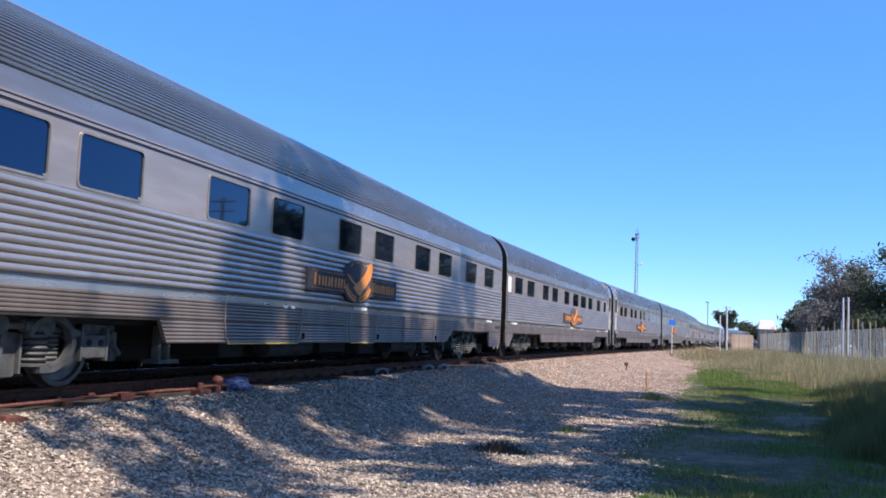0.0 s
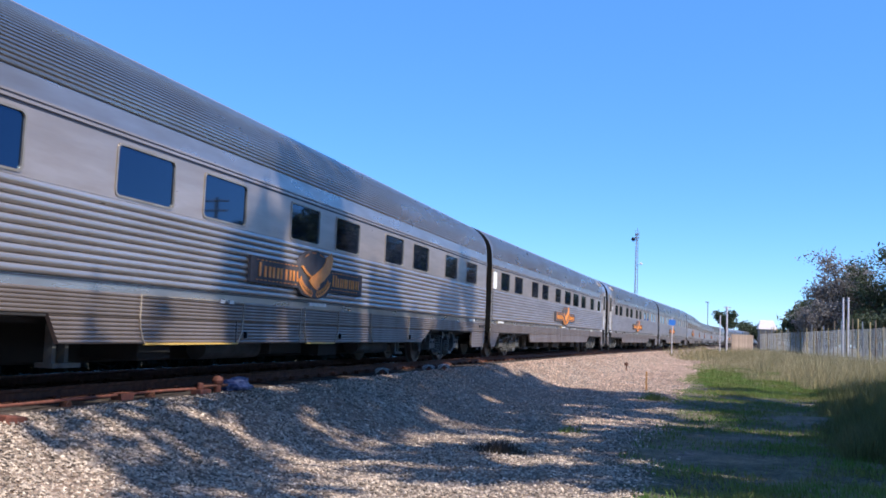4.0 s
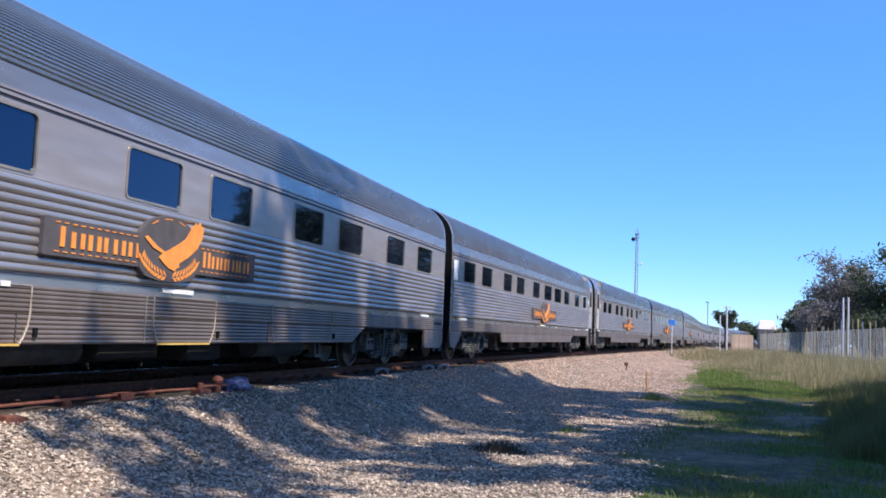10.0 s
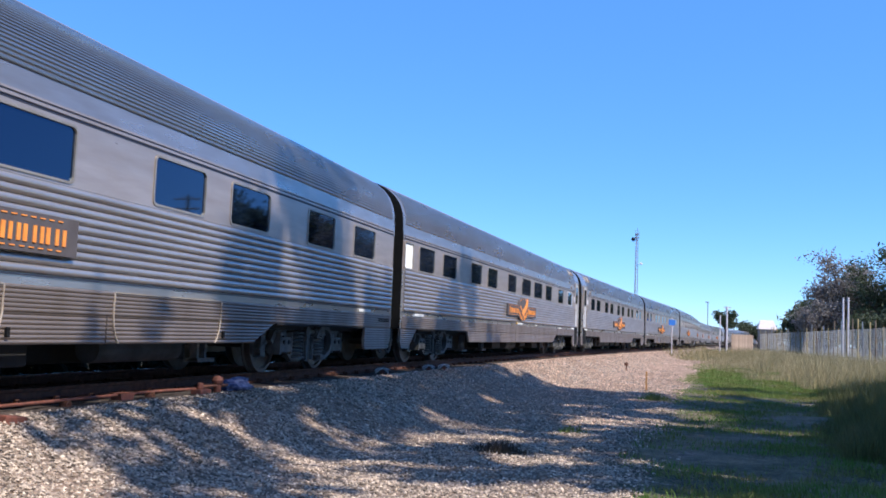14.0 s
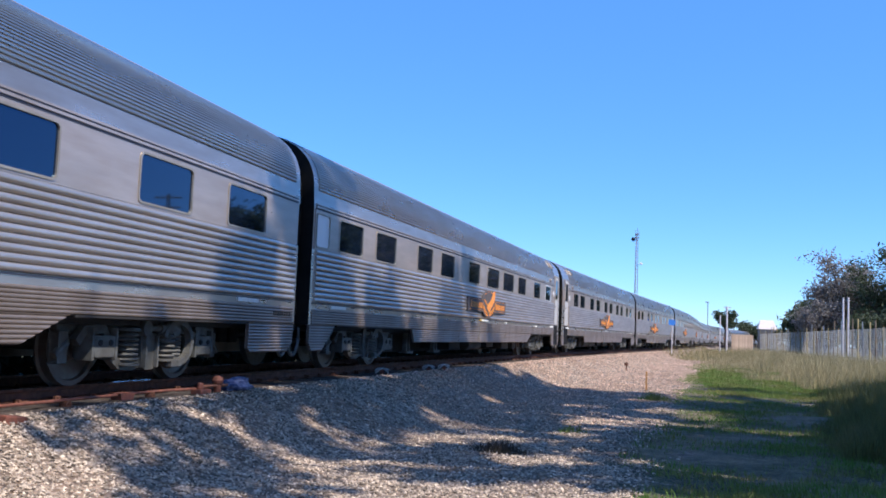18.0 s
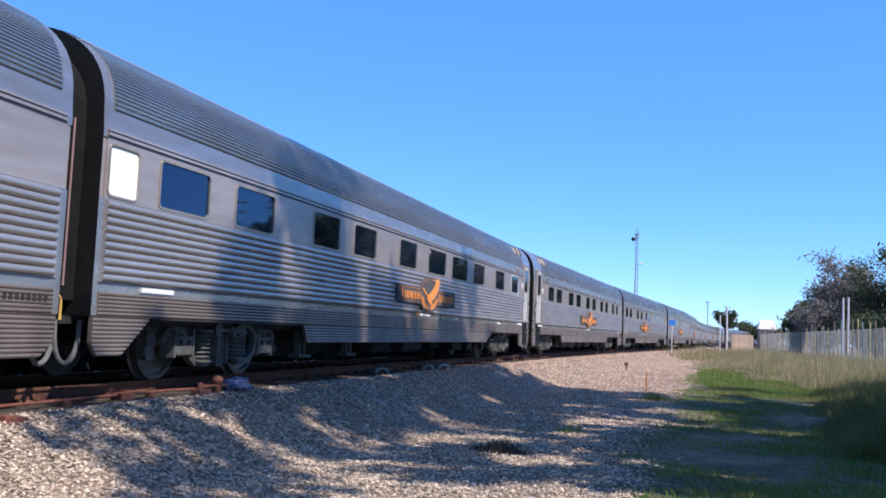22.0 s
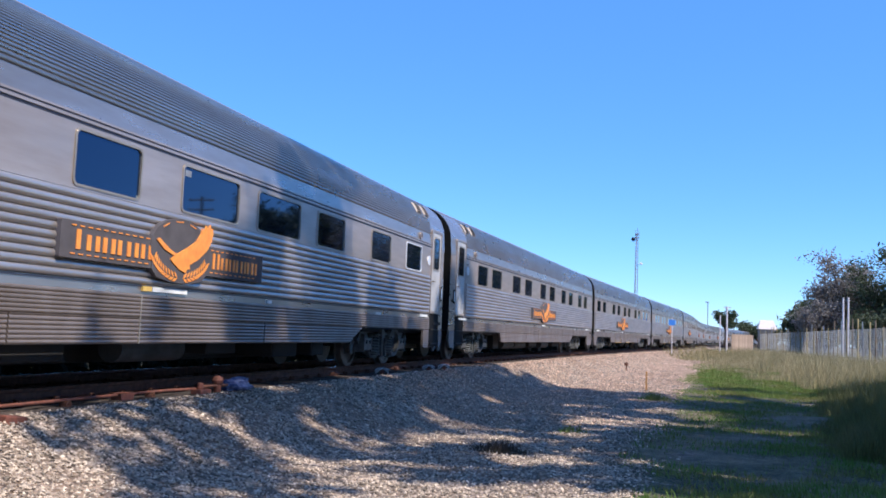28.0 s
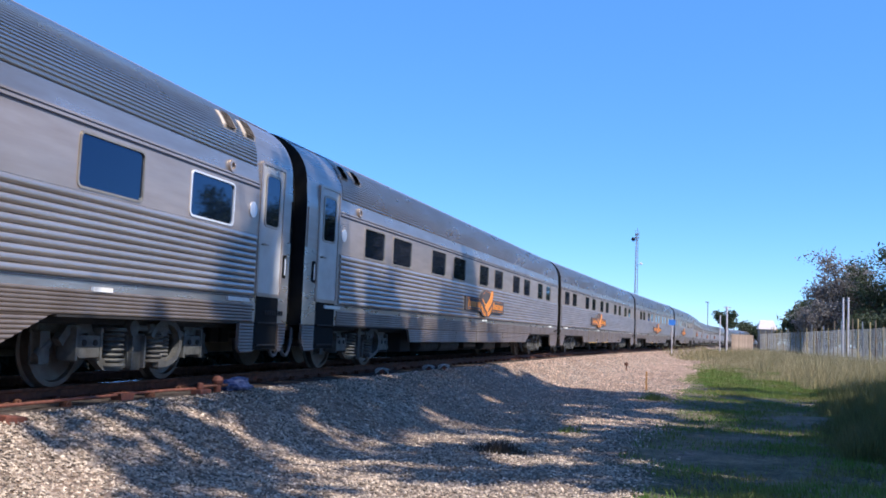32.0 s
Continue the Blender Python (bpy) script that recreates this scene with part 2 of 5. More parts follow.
def lathe(bm, prof, centre, axis="y", n=28):
    """A turned solid: prof is (radius, along) pairs round the y axis at centre."""
    rings = []
    for r, a in prof:
        ring = []
        for k in range(n):
            c, s = r * math.cos(k * math.tau / n), r * math.sin(k * math.tau / n)
            co = (c, a, s) if axis == "y" else (c, s, a)
            ring.append(bm.verts.new(Vector(centre) + Vector(co)))
        rings.append(ring)
    for r0, r1 in zip(rings, rings[1:]):
        for k in range(n):
            bm.faces.new((r0[k], r0[(k + 1) % n], r1[(k + 1) % n], r1[k]))
    bm.faces.new(rings[0])
    bm.faces.new(rings[-1][::-1])
    bmesh.ops.recalc_face_normals(bm, faces=bm.faces[:])
    return bm


def rounded(x0, x1, z0, z1, r, n=4):
    """The outline of a rectangle with rounded corners, counter-clockwise in x, z."""
    out = []
    for cx, cz, a0 in ((x1 - r, z0 + r, -90), (x1 - r, z1 - r, 0), (x0 + r, z1 - r, 90), (x0 + r, z0 + r, 180)):
        for k in range(n + 1):
            a = radians(a0 + 90 * k / n)
            out.append((cx + r * math.cos(a), cz + r * math.sin(a)))
    return out


def slab(bm, outline, y0, y1):
    """A plate of that outline (x, z) between two planes of y."""
    f = [bm.verts.new((x, y0, z)) for x, z in outline]
    b = [bm.verts.new((x, y1, z)) for x, z in outline]
    n = len(outline)
    bm.faces.new(f)
    bm.faces.new(b[::-1])
    for k in range(n):
        bm.faces.new((f[k], b[k], b[(k + 1) % n], f[(k + 1) % n]))
    bmesh.ops.recalc_face_normals(bm, faces=bm.faces[:])
    return bm


def ring_plate(bm, outer, inner, y0, y1):
    """A frame between two outlines of equal count."""
    n = len(outer)
    o0, o1 = [bm.verts.new((x, y0, z)) for x, z in outer], [bm.verts.new((x, y1, z)) for x, z in outer]
    i0, i1 = [bm.verts.new((x, y0, z)) for x, z in inner], [bm.verts.new((x, y1, z)) for x, z in inner]
    for k in range(n):
        j = (k + 1) % n
        bm.faces.new((o0[k], o0[j], i0[j], i0[k]))
        bm.faces.new((o1[k], i1[k], i1[j], o1[j]))
        bm.faces.new((o0[k], o1[k], o1[j], o0[j]))
        bm.faces.new((i0[k], i0[j], i1[j], i1[k]))
    bmesh.ops.recalc_face_normals(bm, faces=bm.faces[:])
    return bm


JUMPER = material("faded_pink_pipe", (0.3, 0.2, 0.2), 0.5, 0.2)
PALE_TRIM = material("worn_pale_trim", (0.5, 0.43, 0.34), 0.5, 0.3, (0.36, 0.3, 0.24), 8)
HOSE = material("grey_hose", (0.16, 0.16, 0.16), 0.6, 0, (0.1, 0.1, 0.1), 8)
HOOD = material("weathered_vent_hood", (0.42, 0.37, 0.33), 0.62, 0.25, (0.3, 0.25, 0.21), 5, streak=(14, 1, 1))
VENT = material("brown_vent", (0.17, 0.14, 0.115), 0.85, 0.0, (0.08, 0.065, 0.055), 6, streak=(14, 1, 1))


# ---- passenger cars: x along the car, camera side at y = -1.46, z from the rail head ----
LEN, HALF, WIDE = 25.05, 12.525, 1.455
NOSE, TAIL = 0.60 - 12.525, 25.08 - 12.525   # the body's leading and trailing ends
BAND0, BAND1 = 2.07, 2.74


def roof_point(a):
    """The roof's section at a from 0 (eaves) to 1 (ridge)."""
    ang = a * math.pi / 2
    return 1.44 * math.cos(ang) ** (2 / 2.4), 3.02 + 1.045 * math.sin(ang) ** (2 / 2.4)


def sweep(bm, prof, xs, scale=None, mat_of=None):
    """Faces along x between sections; prof is (y, z) pairs; scale shrinks y and the height over 2 m at a station."""
    rows = []
    for k, x in enumerate(xs):
        f = scale[k] if scale else 1.0
        rows.append([bm.verts.new((x, y * f, z if z < 3 else 3 + (z - 3) * (f * 2 - 1))) for y, z in prof])
    for r0, r1 in zip(rows, rows[1:]):
        for k in range(len(prof) - 1):
            bm.faces.new((r0[k], r1[k], r1[k + 1], r0[k + 1]))
    return rows


def shell_profile():
    right = [(-1.40, 0.79), (-WIDE, 0.80), (-WIDE, BAND0)]
    top = [(-WIDE, BAND1), (-WIDE, 2.82), (-1.44, 3.02)]
    arc = [(-roof_point(k / 14)[0], roof_point(k / 14)[1]) for k in range(1, 15)]
    arc2 = [(-y, z) for y, z in arc[::-1][1:]]
    left = [(1.44, 3.02), (WIDE, 2.7), (WIDE, 0.8), (1.4, 0.79)]
    return right, top + arc + arc2 + left


def car_shell(car):
    bm = bmesh.new()
    right, rest = shell_profile()
    xs = [NOSE, NOSE + 0.07, TAIL - 0.07, TAIL]
    fs = [0.997, 1, 1, 0.997]
    sweep(bm, right, xs, fs)
    sweep(bm, rest, xs, fs)
    # floor
    a = [bm.verts.new((x, y, 0.79)) for x, y in ((xs[0], -1.4), (xs[-1], -1.4), (xs[-1], 1.4), (xs[0], 1.4))]
    bm.faces.new(a)
    # end walls, painted black to give the shade in the gap between cars
    for x in (xs[0], xs[-1]):
        f = 0.997
        ring = [(y * f, z if z < 3 else 3 + (z - 3) * 0.994) for y, z in right + rest]
        end = bmesh.new()
        slab(end, [(y, z) for y, z in ring], 0, 0.004)
        for v in end.verts:
            v.co = Vector((x + math.copysign(v.co.y, x), v.co.x, v.co.z))
        bmesh.ops.recalc_face_normals(end, faces=end.faces[:])
        part("end_wall", end, RUBBER, car, "end wall painted black for the shaded gap")
    # plain skirt along the side away from the camera, unseen, carried low to block light
    far = bmesh.new()
    box(far, -HALF + 0.5, HALF - 0.5, 1.40, WIDE, 0.20, 0.80, 0.01)
    part("far_skirt", far, SKIRT_STEEL, car)
    bmesh.ops.recalc_face_normals(bm, faces=bm.faces[:])
    part("body_shell", bm, SHELL_STEEL, car, "smooth stainless steel body shell")
    # dark strips added over the bogies to cover the glint of the lower lip
    for a, b in ((1.74, 5.92), (19.4, 23.4)):
        bm = bmesh.new()
        box(bm, a - HALF, b - HALF, -WIDE - 0.02, -1.3, 0.772, 0.797)
        part("dark_lip_strip", bm, UNDER, car, "added dark strip hiding the bright lip over the bogie")


def window_band(car, wins, z0=2.112, z1=2.684):
    """The flat band between fluting and cornice, with its window openings cut through."""
    bm = bmesh.new()
    y0, y1 = -WIDE - 0.004, -WIDE + 0.05
    a, b = NOSE + 0.07, TAIL - 0.07
    box(bm, a, b, y0, y1, BAND0, z0)
    box(bm, a, b, y0, y1, z1, BAND1)
    edge = a
    for w in sorted(wins):
        box(bm, edge, w[0] - HALF, y0, y1, z0, z1)
        edge = w[1] - HALF
    box(bm, edge, b, y0, y1, z0, z1)
    for p, q in ((NOSE + 0.005, NOSE + 0.07), (TAIL - 0.07, TAIL - 0.005)):
        box(bm, p, q, -WIDE * 0.99, y1, BAND0, BAND1)
    part("window_band", bm, STEEL, car, "smooth dusty steel window band")
    for w in wins:
        u0, u1, kind = w[0] - HALF, w[1] - HALF, (w[2] if len(w) > 2 else "")
        bm = bmesh.new()
        ring_plate(bm, rounded(u0 - 0.014, u1 + 0.014, z0 - 0.014, z1 + 0.014, 0.075), rounded(u0 + 0.012, u1 - 0.012, z0 + 0.012, z1 - 0.012, 0.06), -WIDE - 0.016, -WIDE + 0.03)
        win = part("window", bm, WHITE_RIM if kind == "bright" else WINDOW_RIM, car, "bright-rimmed window" if kind == "bright" else "")
        bm = bmesh.new()
        slab(bm, rounded(u0 - 0.01, u1 + 0.01, z0 - 0.01, z1 + 0.01, 0.06), -WIDE + 0.006, -WIDE + 0.02)
        part("pane", bm, WHITE_GLASS if kind == "white" else GLASS, win, "white obscured pane" if kind == "white" else "")
        if kind == "sticker":
            bm = bmesh.new()
            box(bm, u0 + 0.06, u0 + 0.2, -WIDE + 0.002, -WIDE + 0.004, z1 - 0.13, z1 - 0.05)
            part("sticker", bm, GALV, win)
        if kind == "blind":
            bm = bmesh.new()
            box(bm, u0 + 0.03, u1 - 0.03, -WIDE + 0.002, -WIDE + 0.004, z1 - 0.3, z1 - 0.03)
            part("blind", bm, WALL, win, "pale lowered blind")


def fluted(name, car, z0, z1, count, depth, u0, u1, mat, label, w=WIDE, steps=8):
    """A sheet of rounded horizontal flutes."""
    bm = bmesh.new()
    prof = []
    pitch = (z1 - z0) / count
    for k in range(count):
        for j in range(steps):
            f = j / steps
            prof.append((-w - 0.004 - depth * math.sqrt(max(0.0, 1 - (2 * f - 1) ** 2)), z0 + (k + f) * pitch))
    prof.append((-w - 0.004, z1))
    sweep(bm, prof, [u0 - HALF, u1 - HALF])
    # closed ends
    for x in (u0 - HALF, u1 - HALF):
        bm.faces.new([bm.verts.new((x, y, z)) for y, z in prof] + [bm.verts.new((x, -w + 0.01, z1)), bm.verts.new((x, -w + 0.01, z0))])
    bmesh.ops.recalc_face_normals(bm, faces=bm.faces[:])
    return part(name, bm, mat, car, label)


def roof_flutes(car, u0, u1):
    bm = bmesh.new()
    prof, n = [], 20
    for k in range(n):
        for j in range(4):
            a = 0.015 + 0.50 * (k + j / 4) / n
            y, z = roof_point(a)
            f = 0.004 + 0.014 * math.sin(math.pi * j / 4) ** 0.7
            prof.append((-(y + f * math.cos(a * 1.3)), z + f * math.sin(a * 1.3)))
    sweep(bm, prof, [u0 - HALF, u1 - HALF])
    for x in (u0 - HALF, u1 - HALF):
        lower = [(roof_point(0.015 + 0.5 * k / 8)[0] - 0.01, roof_point(0.015 + 0.5 * k / 8)[1] - 0.01) for k in range(8, -1, -1)]
        bm.faces.new([bm.verts.new((x, y, z)) for y, z in prof] + [bm.verts.new((x, -y, z)) for y, z in lower])
    bmesh.ops.recalc_face_normals(bm, faces=bm.faces[:])
    part("roof_fluting", bm, ROOF_FLUTE, car, "fine fluted steel roof side")
    bm = bmesh.new()
    top = [(-roof_point(0.53 + 0.47 * k / 8)[0], roof_point(0.53 + 0.47 * k / 8)[1] + 0.008) for k in range(9)]
    top += [(-y, z) for y, z in top[::-1][1:]]
    sweep(bm, top, [NOSE + 0.09, TAIL - 0.09])
    bmesh.ops.recalc_face_normals(bm, faces=bm.faces[:])
    part("roof_sheet", bm, ROOF_STEEL, car, "dull brownish roof sheet")


def mouldings(car, u0, u1):
    # the shadow_line strips paint in the shade between the cornice mouldings
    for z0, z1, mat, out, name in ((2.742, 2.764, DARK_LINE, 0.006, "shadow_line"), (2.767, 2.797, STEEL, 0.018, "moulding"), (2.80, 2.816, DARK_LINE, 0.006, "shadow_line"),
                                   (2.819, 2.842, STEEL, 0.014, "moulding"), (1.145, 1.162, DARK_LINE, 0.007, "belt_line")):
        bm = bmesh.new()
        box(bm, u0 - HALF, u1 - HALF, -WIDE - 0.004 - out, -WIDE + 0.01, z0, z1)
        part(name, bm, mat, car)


def skirt(name, car, outline, mat=None, label=""):
    """A side skirt pressed in fine flutes, its outline (u, z) cut row by row, with returned edges."""
    zs = [z for u, z in outline]
    n, rows, bm = len(outline), [], bmesh.new()

    def cut(z):
        us = []
        for k in range(n):
            (ua, za), (ub, zb) = outline[k], outline[(k + 1) % n]
            if za != zb and min(za, zb) <= z <= max(za, zb):
                us.append(ua + (ub - ua) * (z - za) / (zb - za))
        return min(us) - HALF, max(us) - HALF

    z, k = min(zs), 0
    while z <= max(zs) + 1e-6:
        a, b = cut(min(max(z, min(zs) + 1e-4), max(zs) - 1e-4))
        y = -WIDE - 0.003 - (0.0, 0.010, 0.013, 0.010)[k % 4]
        rows.append([bm.verts.new(c) for c in ((a, -WIDE + 0.04, z), (a, y, z), (b, y, z), (b, -WIDE + 0.04, z))])
        z += 0.0115
        k += 1
    for r0, r1 in zip(rows, rows[1:]):
        for j in range(3):
            bm.faces.new((r0[j], r0[j + 1], r1[j + 1], r1[j]))
    bm.faces.new(rows[0][::-1])
    bmesh.ops.recalc_face_normals(bm, faces=bm.faces[:])
    return part(name, bm, mat or SKIRT_STEEL, car, label)


def badge(car, u):
    """The slate name board with a domed roundel, a plain bird shape and plain bars in place of its lettering."""
    y0, y1 = -WIDE - 0.085, -WIDE - 0.02
    c = u - HALF
    bm = bmesh.new()
    slab(bm, rounded(c - 2.21, c - 0.5, 1.36, 1.735, 0.01, 1), y0, y1)
    bd = part("name_board", bm, SLATE, car, "slate name board with orange emblem")
    bm = bmesh.new()
    slab(bm, rounded(c + 0.5, c + 2.21, 1.36, 1.735, 0.01, 1), y0, y1)
    part("board_wing", bm, SLATE, bd)
    bm = bmesh.new()
    arc = [(c + 0.66 * math.cos(radians(a)), 1.62 + 0.375 * math.sin(radians(a))) for a in range(-20, 201, 10)]
    low = [(c - 0.62, 1.36), (c - 0.5, 1.27), (c - 0.2, 1.225), (c + 0.2, 1.225), (c + 0.5, 1.27), (c + 0.62, 1.36)]
    slab(bm, arc + low, y0 - 0.012, y1)
    part("roundel", bm, SLATE, bd)
    bm = bmesh.new()
    rim = [(c + 0.60 * math.cos(radians(a)), 1.62 + 0.335 * math.sin(radians(a))) for a in range(30, 151, 15)]
    for (xa, za), (xb, zb) in list(zip(rim, rim[1:]))[::2]:
        slab(bm, [(xa, za), (xb, zb), (xb, zb + 0.012), (xa, za + 0.012)], y0 - 0.018, y0 - 0.01)
    for sgn in (-1, 1):
        for k in range(9):
            a = radians(6 + 7.2 * k)
            x, z = c + sgn * 0.64 * math.sin(a), 1.60 - 0.32 * math.cos(a)
            for turn in (0.75, -0.5):
                dx, dz = sgn * 0.125 * math.cos(a + turn), 0.105 * math.sin(a + turn)
                nx, nz = -dz * 0.17, dx * 0.17
                slab(bm, [(x, z), (x + dx * 0.5 + nx, z + dz * 0.5 + nz), (x + dx, z + dz), (x + dx * 0.5 - nx, z + dz * 0.5 - nz)][::sgn], y0 - 0.018, y0 - 0.01)
    tagged(part("leaf_spray", bm, ORANGE, bd, "orange dashes and leaf spray"), kind="stuff")
    bm = bmesh.new()
    bird = [(-0.56, 1.70), (-0.50, 1.722), (-0.28, 1.617), (-0.12, 1.57), (-0.04, 1.60), (0.14, 1.675), (0.31, 1.76), (0.41, 1.865), (0.44, 1.94), (0.49, 1.915), (0.53, 1.985), (0.58, 1.945), (0.63, 2.005),
            (0.665, 1.945), (0.70, 1.965), (0.715, 1.90), (0.69, 1.80), (0.59, 1.67), (0.38, 1.54), (0.18, 1.456), (0.20, 1.41), (0.14, 1.40), (0.10, 1.357), (-0.04, 1.387), (-0.17, 1.448), (-0.25, 1.494), (-0.17, 1.545), (-0.39, 1.60)]
    f = [bm.verts.new((c + x, y0 - 0.024, z)) for x, z in bird]
    face = bm.faces.new(f)
    ext = bmesh.ops.extrude_face_region(bm, geom=[face])
    for v in [g for g in ext["geom"] if isinstance(g, bmesh.types.BMVert)]:
        v.co.y += 0.014
    bmesh.ops.recalc_face_normals(bm, faces=bm.faces[:])
    part("emblem", bm, ORANGE, bd, "plain orange bird shape")
    # narrow upright bars stand in for the lettering, the first of each word taller
    for start, pitches in ((-1.98, (0.16, 0.27, 0.27, 0.16, 0.27, 0.27)), (0.76, (0.22, 0.22, 0.2, 0.13, 0.19, 0.13, 0.2))):
        x = c + start
        for k, p in enumerate(pitches):
            top = 1.655 if k == 0 else 1.615
            for e in ((0.06,) if p < 0.17 else (0.07, 0.61)):
                bm = bmesh.new()
                box(bm, x + e * p, x + (e + (0.42 if p < 0.17 else 0.25)) * p, y0 - 0.01, y0 + 0.004, 1.455, top)
                part("letter_bar", bm, ORANGE, bd)
            x += p
    bm = bmesh.new()
    for start, end in ((-2.05, -0.62), (0.72, 2.08)):
        x = start
        while x < end - 0.08:
            for z in (1.40, 1.685):
                box(bm, c + x, c + x + 0.07, y0 - 0.008, y0 + 0.004, z, z + 0.012)
            x += 0.13
    tagged(part("dash_border", bm, ORANGE, bd), kind="stuff")


def bogie(car, x):
    """A two-axle bogie: cast side frame, coil springs, axle boxes, dampers and two wheelsets."""
    Y = -1.06
    bm = bmesh.new()
    box(bm, -0.5, 0.5, -0.9, 0.9, 0.46, 0.66, 0.03)
    box(bm, -1.75, 1.75, Y + 0.02, Y + 0.16, 0.60, 0.70, 0.03)
    box(bm, -1.75, 1.75, 0.9, 1.06, 0.58, 0.70, 0.03)
    b = part("bogie", bm, BOGIE, car, "grey cast steel bogie")
    b.location = (x, 0, 0)
    for sgn in (-1, 1):
        # wheelset
        bm = bmesh.new()
        for side in (-1, 1):
            o = side * 0.7175
            prof = [(0.10, o - side * 0.08), (0.30, o - side * 0.05), (0.485, o - side * 0.05), (0.49, o - side * 0.03), (0.46, o - side * 0.01), (0.455, o + side * 0.09),
                    (0.40, o + side * 0.092), (0.385, o + side * 0.055), (0.18, o + side * 0.04), (0.14, o + side * 0.10), (0.05, o + side * 0.11)]
            lathe(bm, prof, (0, 0, 0), n=32)
        tube(bm, (0, -0.95, 0), (0, 0.95, 0), 0.075, n=14)
        ws = part("wheelset", bm, TYRE, b, "worn steel wheels on an axle")
        ws.location = (sgn * 1.13, 0, 0.455)
        # axle box with its cover and yoke
        bm = bmesh.new()
        box(bm, sgn * 1.13 - 0.17, sgn * 1.13 + 0.17, Y - 0.04, Y + 0.14, 0.31, 0.60, 0.035)
        tube(bm, (sgn * 1.13, Y - 0.12, 0.455), (sgn * 1.13, Y, 0.455), 0.115, 0.13, 16)
        tube(bm, (sgn * 1.13, Y - 0.15, 0.455), (sgn * 1.13, Y - 0.12, 0.455), 0.06, 0.06, 12)
        part("axle_box", bm, BOGIE, b)
        # swooping equaliser arm
        bm = bmesh.new()
        pts = [(1.52, 0.50), (1.40, 0.63), (1.05, 0.66), (0.92, 0.50), (0.86, 0.33), (0.72, 0.24), (0.45, 0.22), (0.28, 0.27), (0.2, 0.40)]
        rows = []
        for k, (xa, za) in enumerate(pts):
            p0, p1 = pts[max(k - 1, 0)], pts[min(k + 1, len(pts) - 1)]
            nrm = Vector((-(p1[1] - p0[1]), 0, p1[0] - p0[0])).normalized() * 0.055
            rows.append([bm.verts.new((sgn * (xa + s * nrm.x), yy, za + s * nrm.z)) for s, yy in ((1, Y - 0.09), (-1, Y - 0.09), (-1, Y), (1, Y))])
        for r0, r1 in zip(rows, rows[1:]):
            for k in range(4):
                bm.faces.new((r0[k], r0[(k + 1) % 4], r1[(k + 1) % 4], r1[k]))
        bm.faces.new(rows[0])
        bm.faces.new(rows[-1])
        bmesh.ops.recalc_face_normals(bm, faces=bm.faces[:])
        part("equaliser", bm, BOGIE, b)
        # brake hanger outside the wheel
        bm = bmesh.new()
        box(bm, sgn * 1.62, sgn * 1.74, Y - 0.02, Y + 0.1, 0.28, 0.62, 0.02)
        tube(bm, (sgn * 1.60, Y, 0.50), (sgn * 1.80, Y, 0.36), 0.05, 0.04, 10)
        part("brake_hanger", bm, BOGIE, b)
    # coil springs in their seats
    for xs, r, z0, z1 in ((-0.56, 0.15, 0.27, 0.62), (0.26, 0.16, 0.30, 0.66), (0.5, 0.11, 0.32, 0.6)):
        bm = bmesh.new()
        prof = [(r + 0.035, z0 - 0.035), (r + 0.035, z0 - 0.012)]
        for k in range(6):
            z = z0 + (z1 - z0) * (k + 0.5) / 6
            prof += [(r - 0.05, z - 0.027), (r, z - 0.018), (r + 0.014, z), (r, z + 0.018), (r - 0.05, z + 0.027)]
        prof += [(r + 0.035, z1 + 0.012), (r + 0.02, z1 + 0.05)]
        lathe(bm, prof, (xs, Y - 0.04, 0), axis="z", n=18)
        part("coil_spring", bm, BOGIE, b)
    # hoop over the larger spring, down to the low beam
    bm = bmesh.new()
    hoop = [(0.36 + 0.34 * math.cos(radians(a)), 0.50 + 0.26 * math.sin(radians(a))) for a in range(165, -46, -15)] + [(0.42, 0.24), (0.2, 0.235)]
    rows = []
    for k, (xa, za) in enumerate(hoop):
        p0, p1 = hoop[max(k - 1, 0)], hoop[min(k + 1, len(hoop) - 1)]
        nrm = Vector((-(p1[1] - p0[1]), 0, p1[0] - p0[0])).normalized() * 0.035
        rows.append([bm.verts.new((xa + q * nrm.x, yy, za + q * nrm.z)) for q, yy in ((1, Y - 0.23), (-1, Y - 0.23), (-1, Y - 0.14), (1, Y - 0.14))])
    for r0, r1 in zip(rows, rows[1:]):
        for k in range(4):
            bm.faces.new((r0[k], r0[(k + 1) % 4], r1[(k + 1) % 4], r1[k]))
    bm.faces.new(rows[0])
    bm.faces.new(rows[-1])
    bmesh.ops.recalc_face_normals(bm, faces=bm.faces[:])
    part("hoop", bm, BOGIE, b)
    # wedge-shaped bolster bracket with ribs
    bm = bmesh.new()
    slab(bm, [(-0.36, 0.60), (-0.30, 0.24), (-0.22, 0.17), (-0.06, 0.17), (0.02, 0.24), (0.06, 0.60)], Y - 0.12, Y + 0.1)
    for x0 in (-0.3, -0.04):
        box(bm, x0, x0 + 0.035, Y - 0.17, Y - 0.1, 0.2, 0.58)
    part("bolster_bracket", bm, BOGIE, b)
    # horizontal damper with round end eyes
    bm = bmesh.new()
    tube(bm, (-0.30, Y - 0.16, 0.67), (0.10, Y - 0.16, 0.67), 0.035, n=12)
    tube(bm, (-0.02, Y - 0.16, 0.67), (0.3, Y - 0.16, 0.67), 0.062, n=12)
    for q in (-0.34, 0.32):
        tube(bm, (q, Y - 0.21, 0.67), (q, Y, 0.67), 0.095, n=14)
    part("damper", bm, BOGIE, b)
    # second damper out to the far axle box
    bm = bmesh.new()
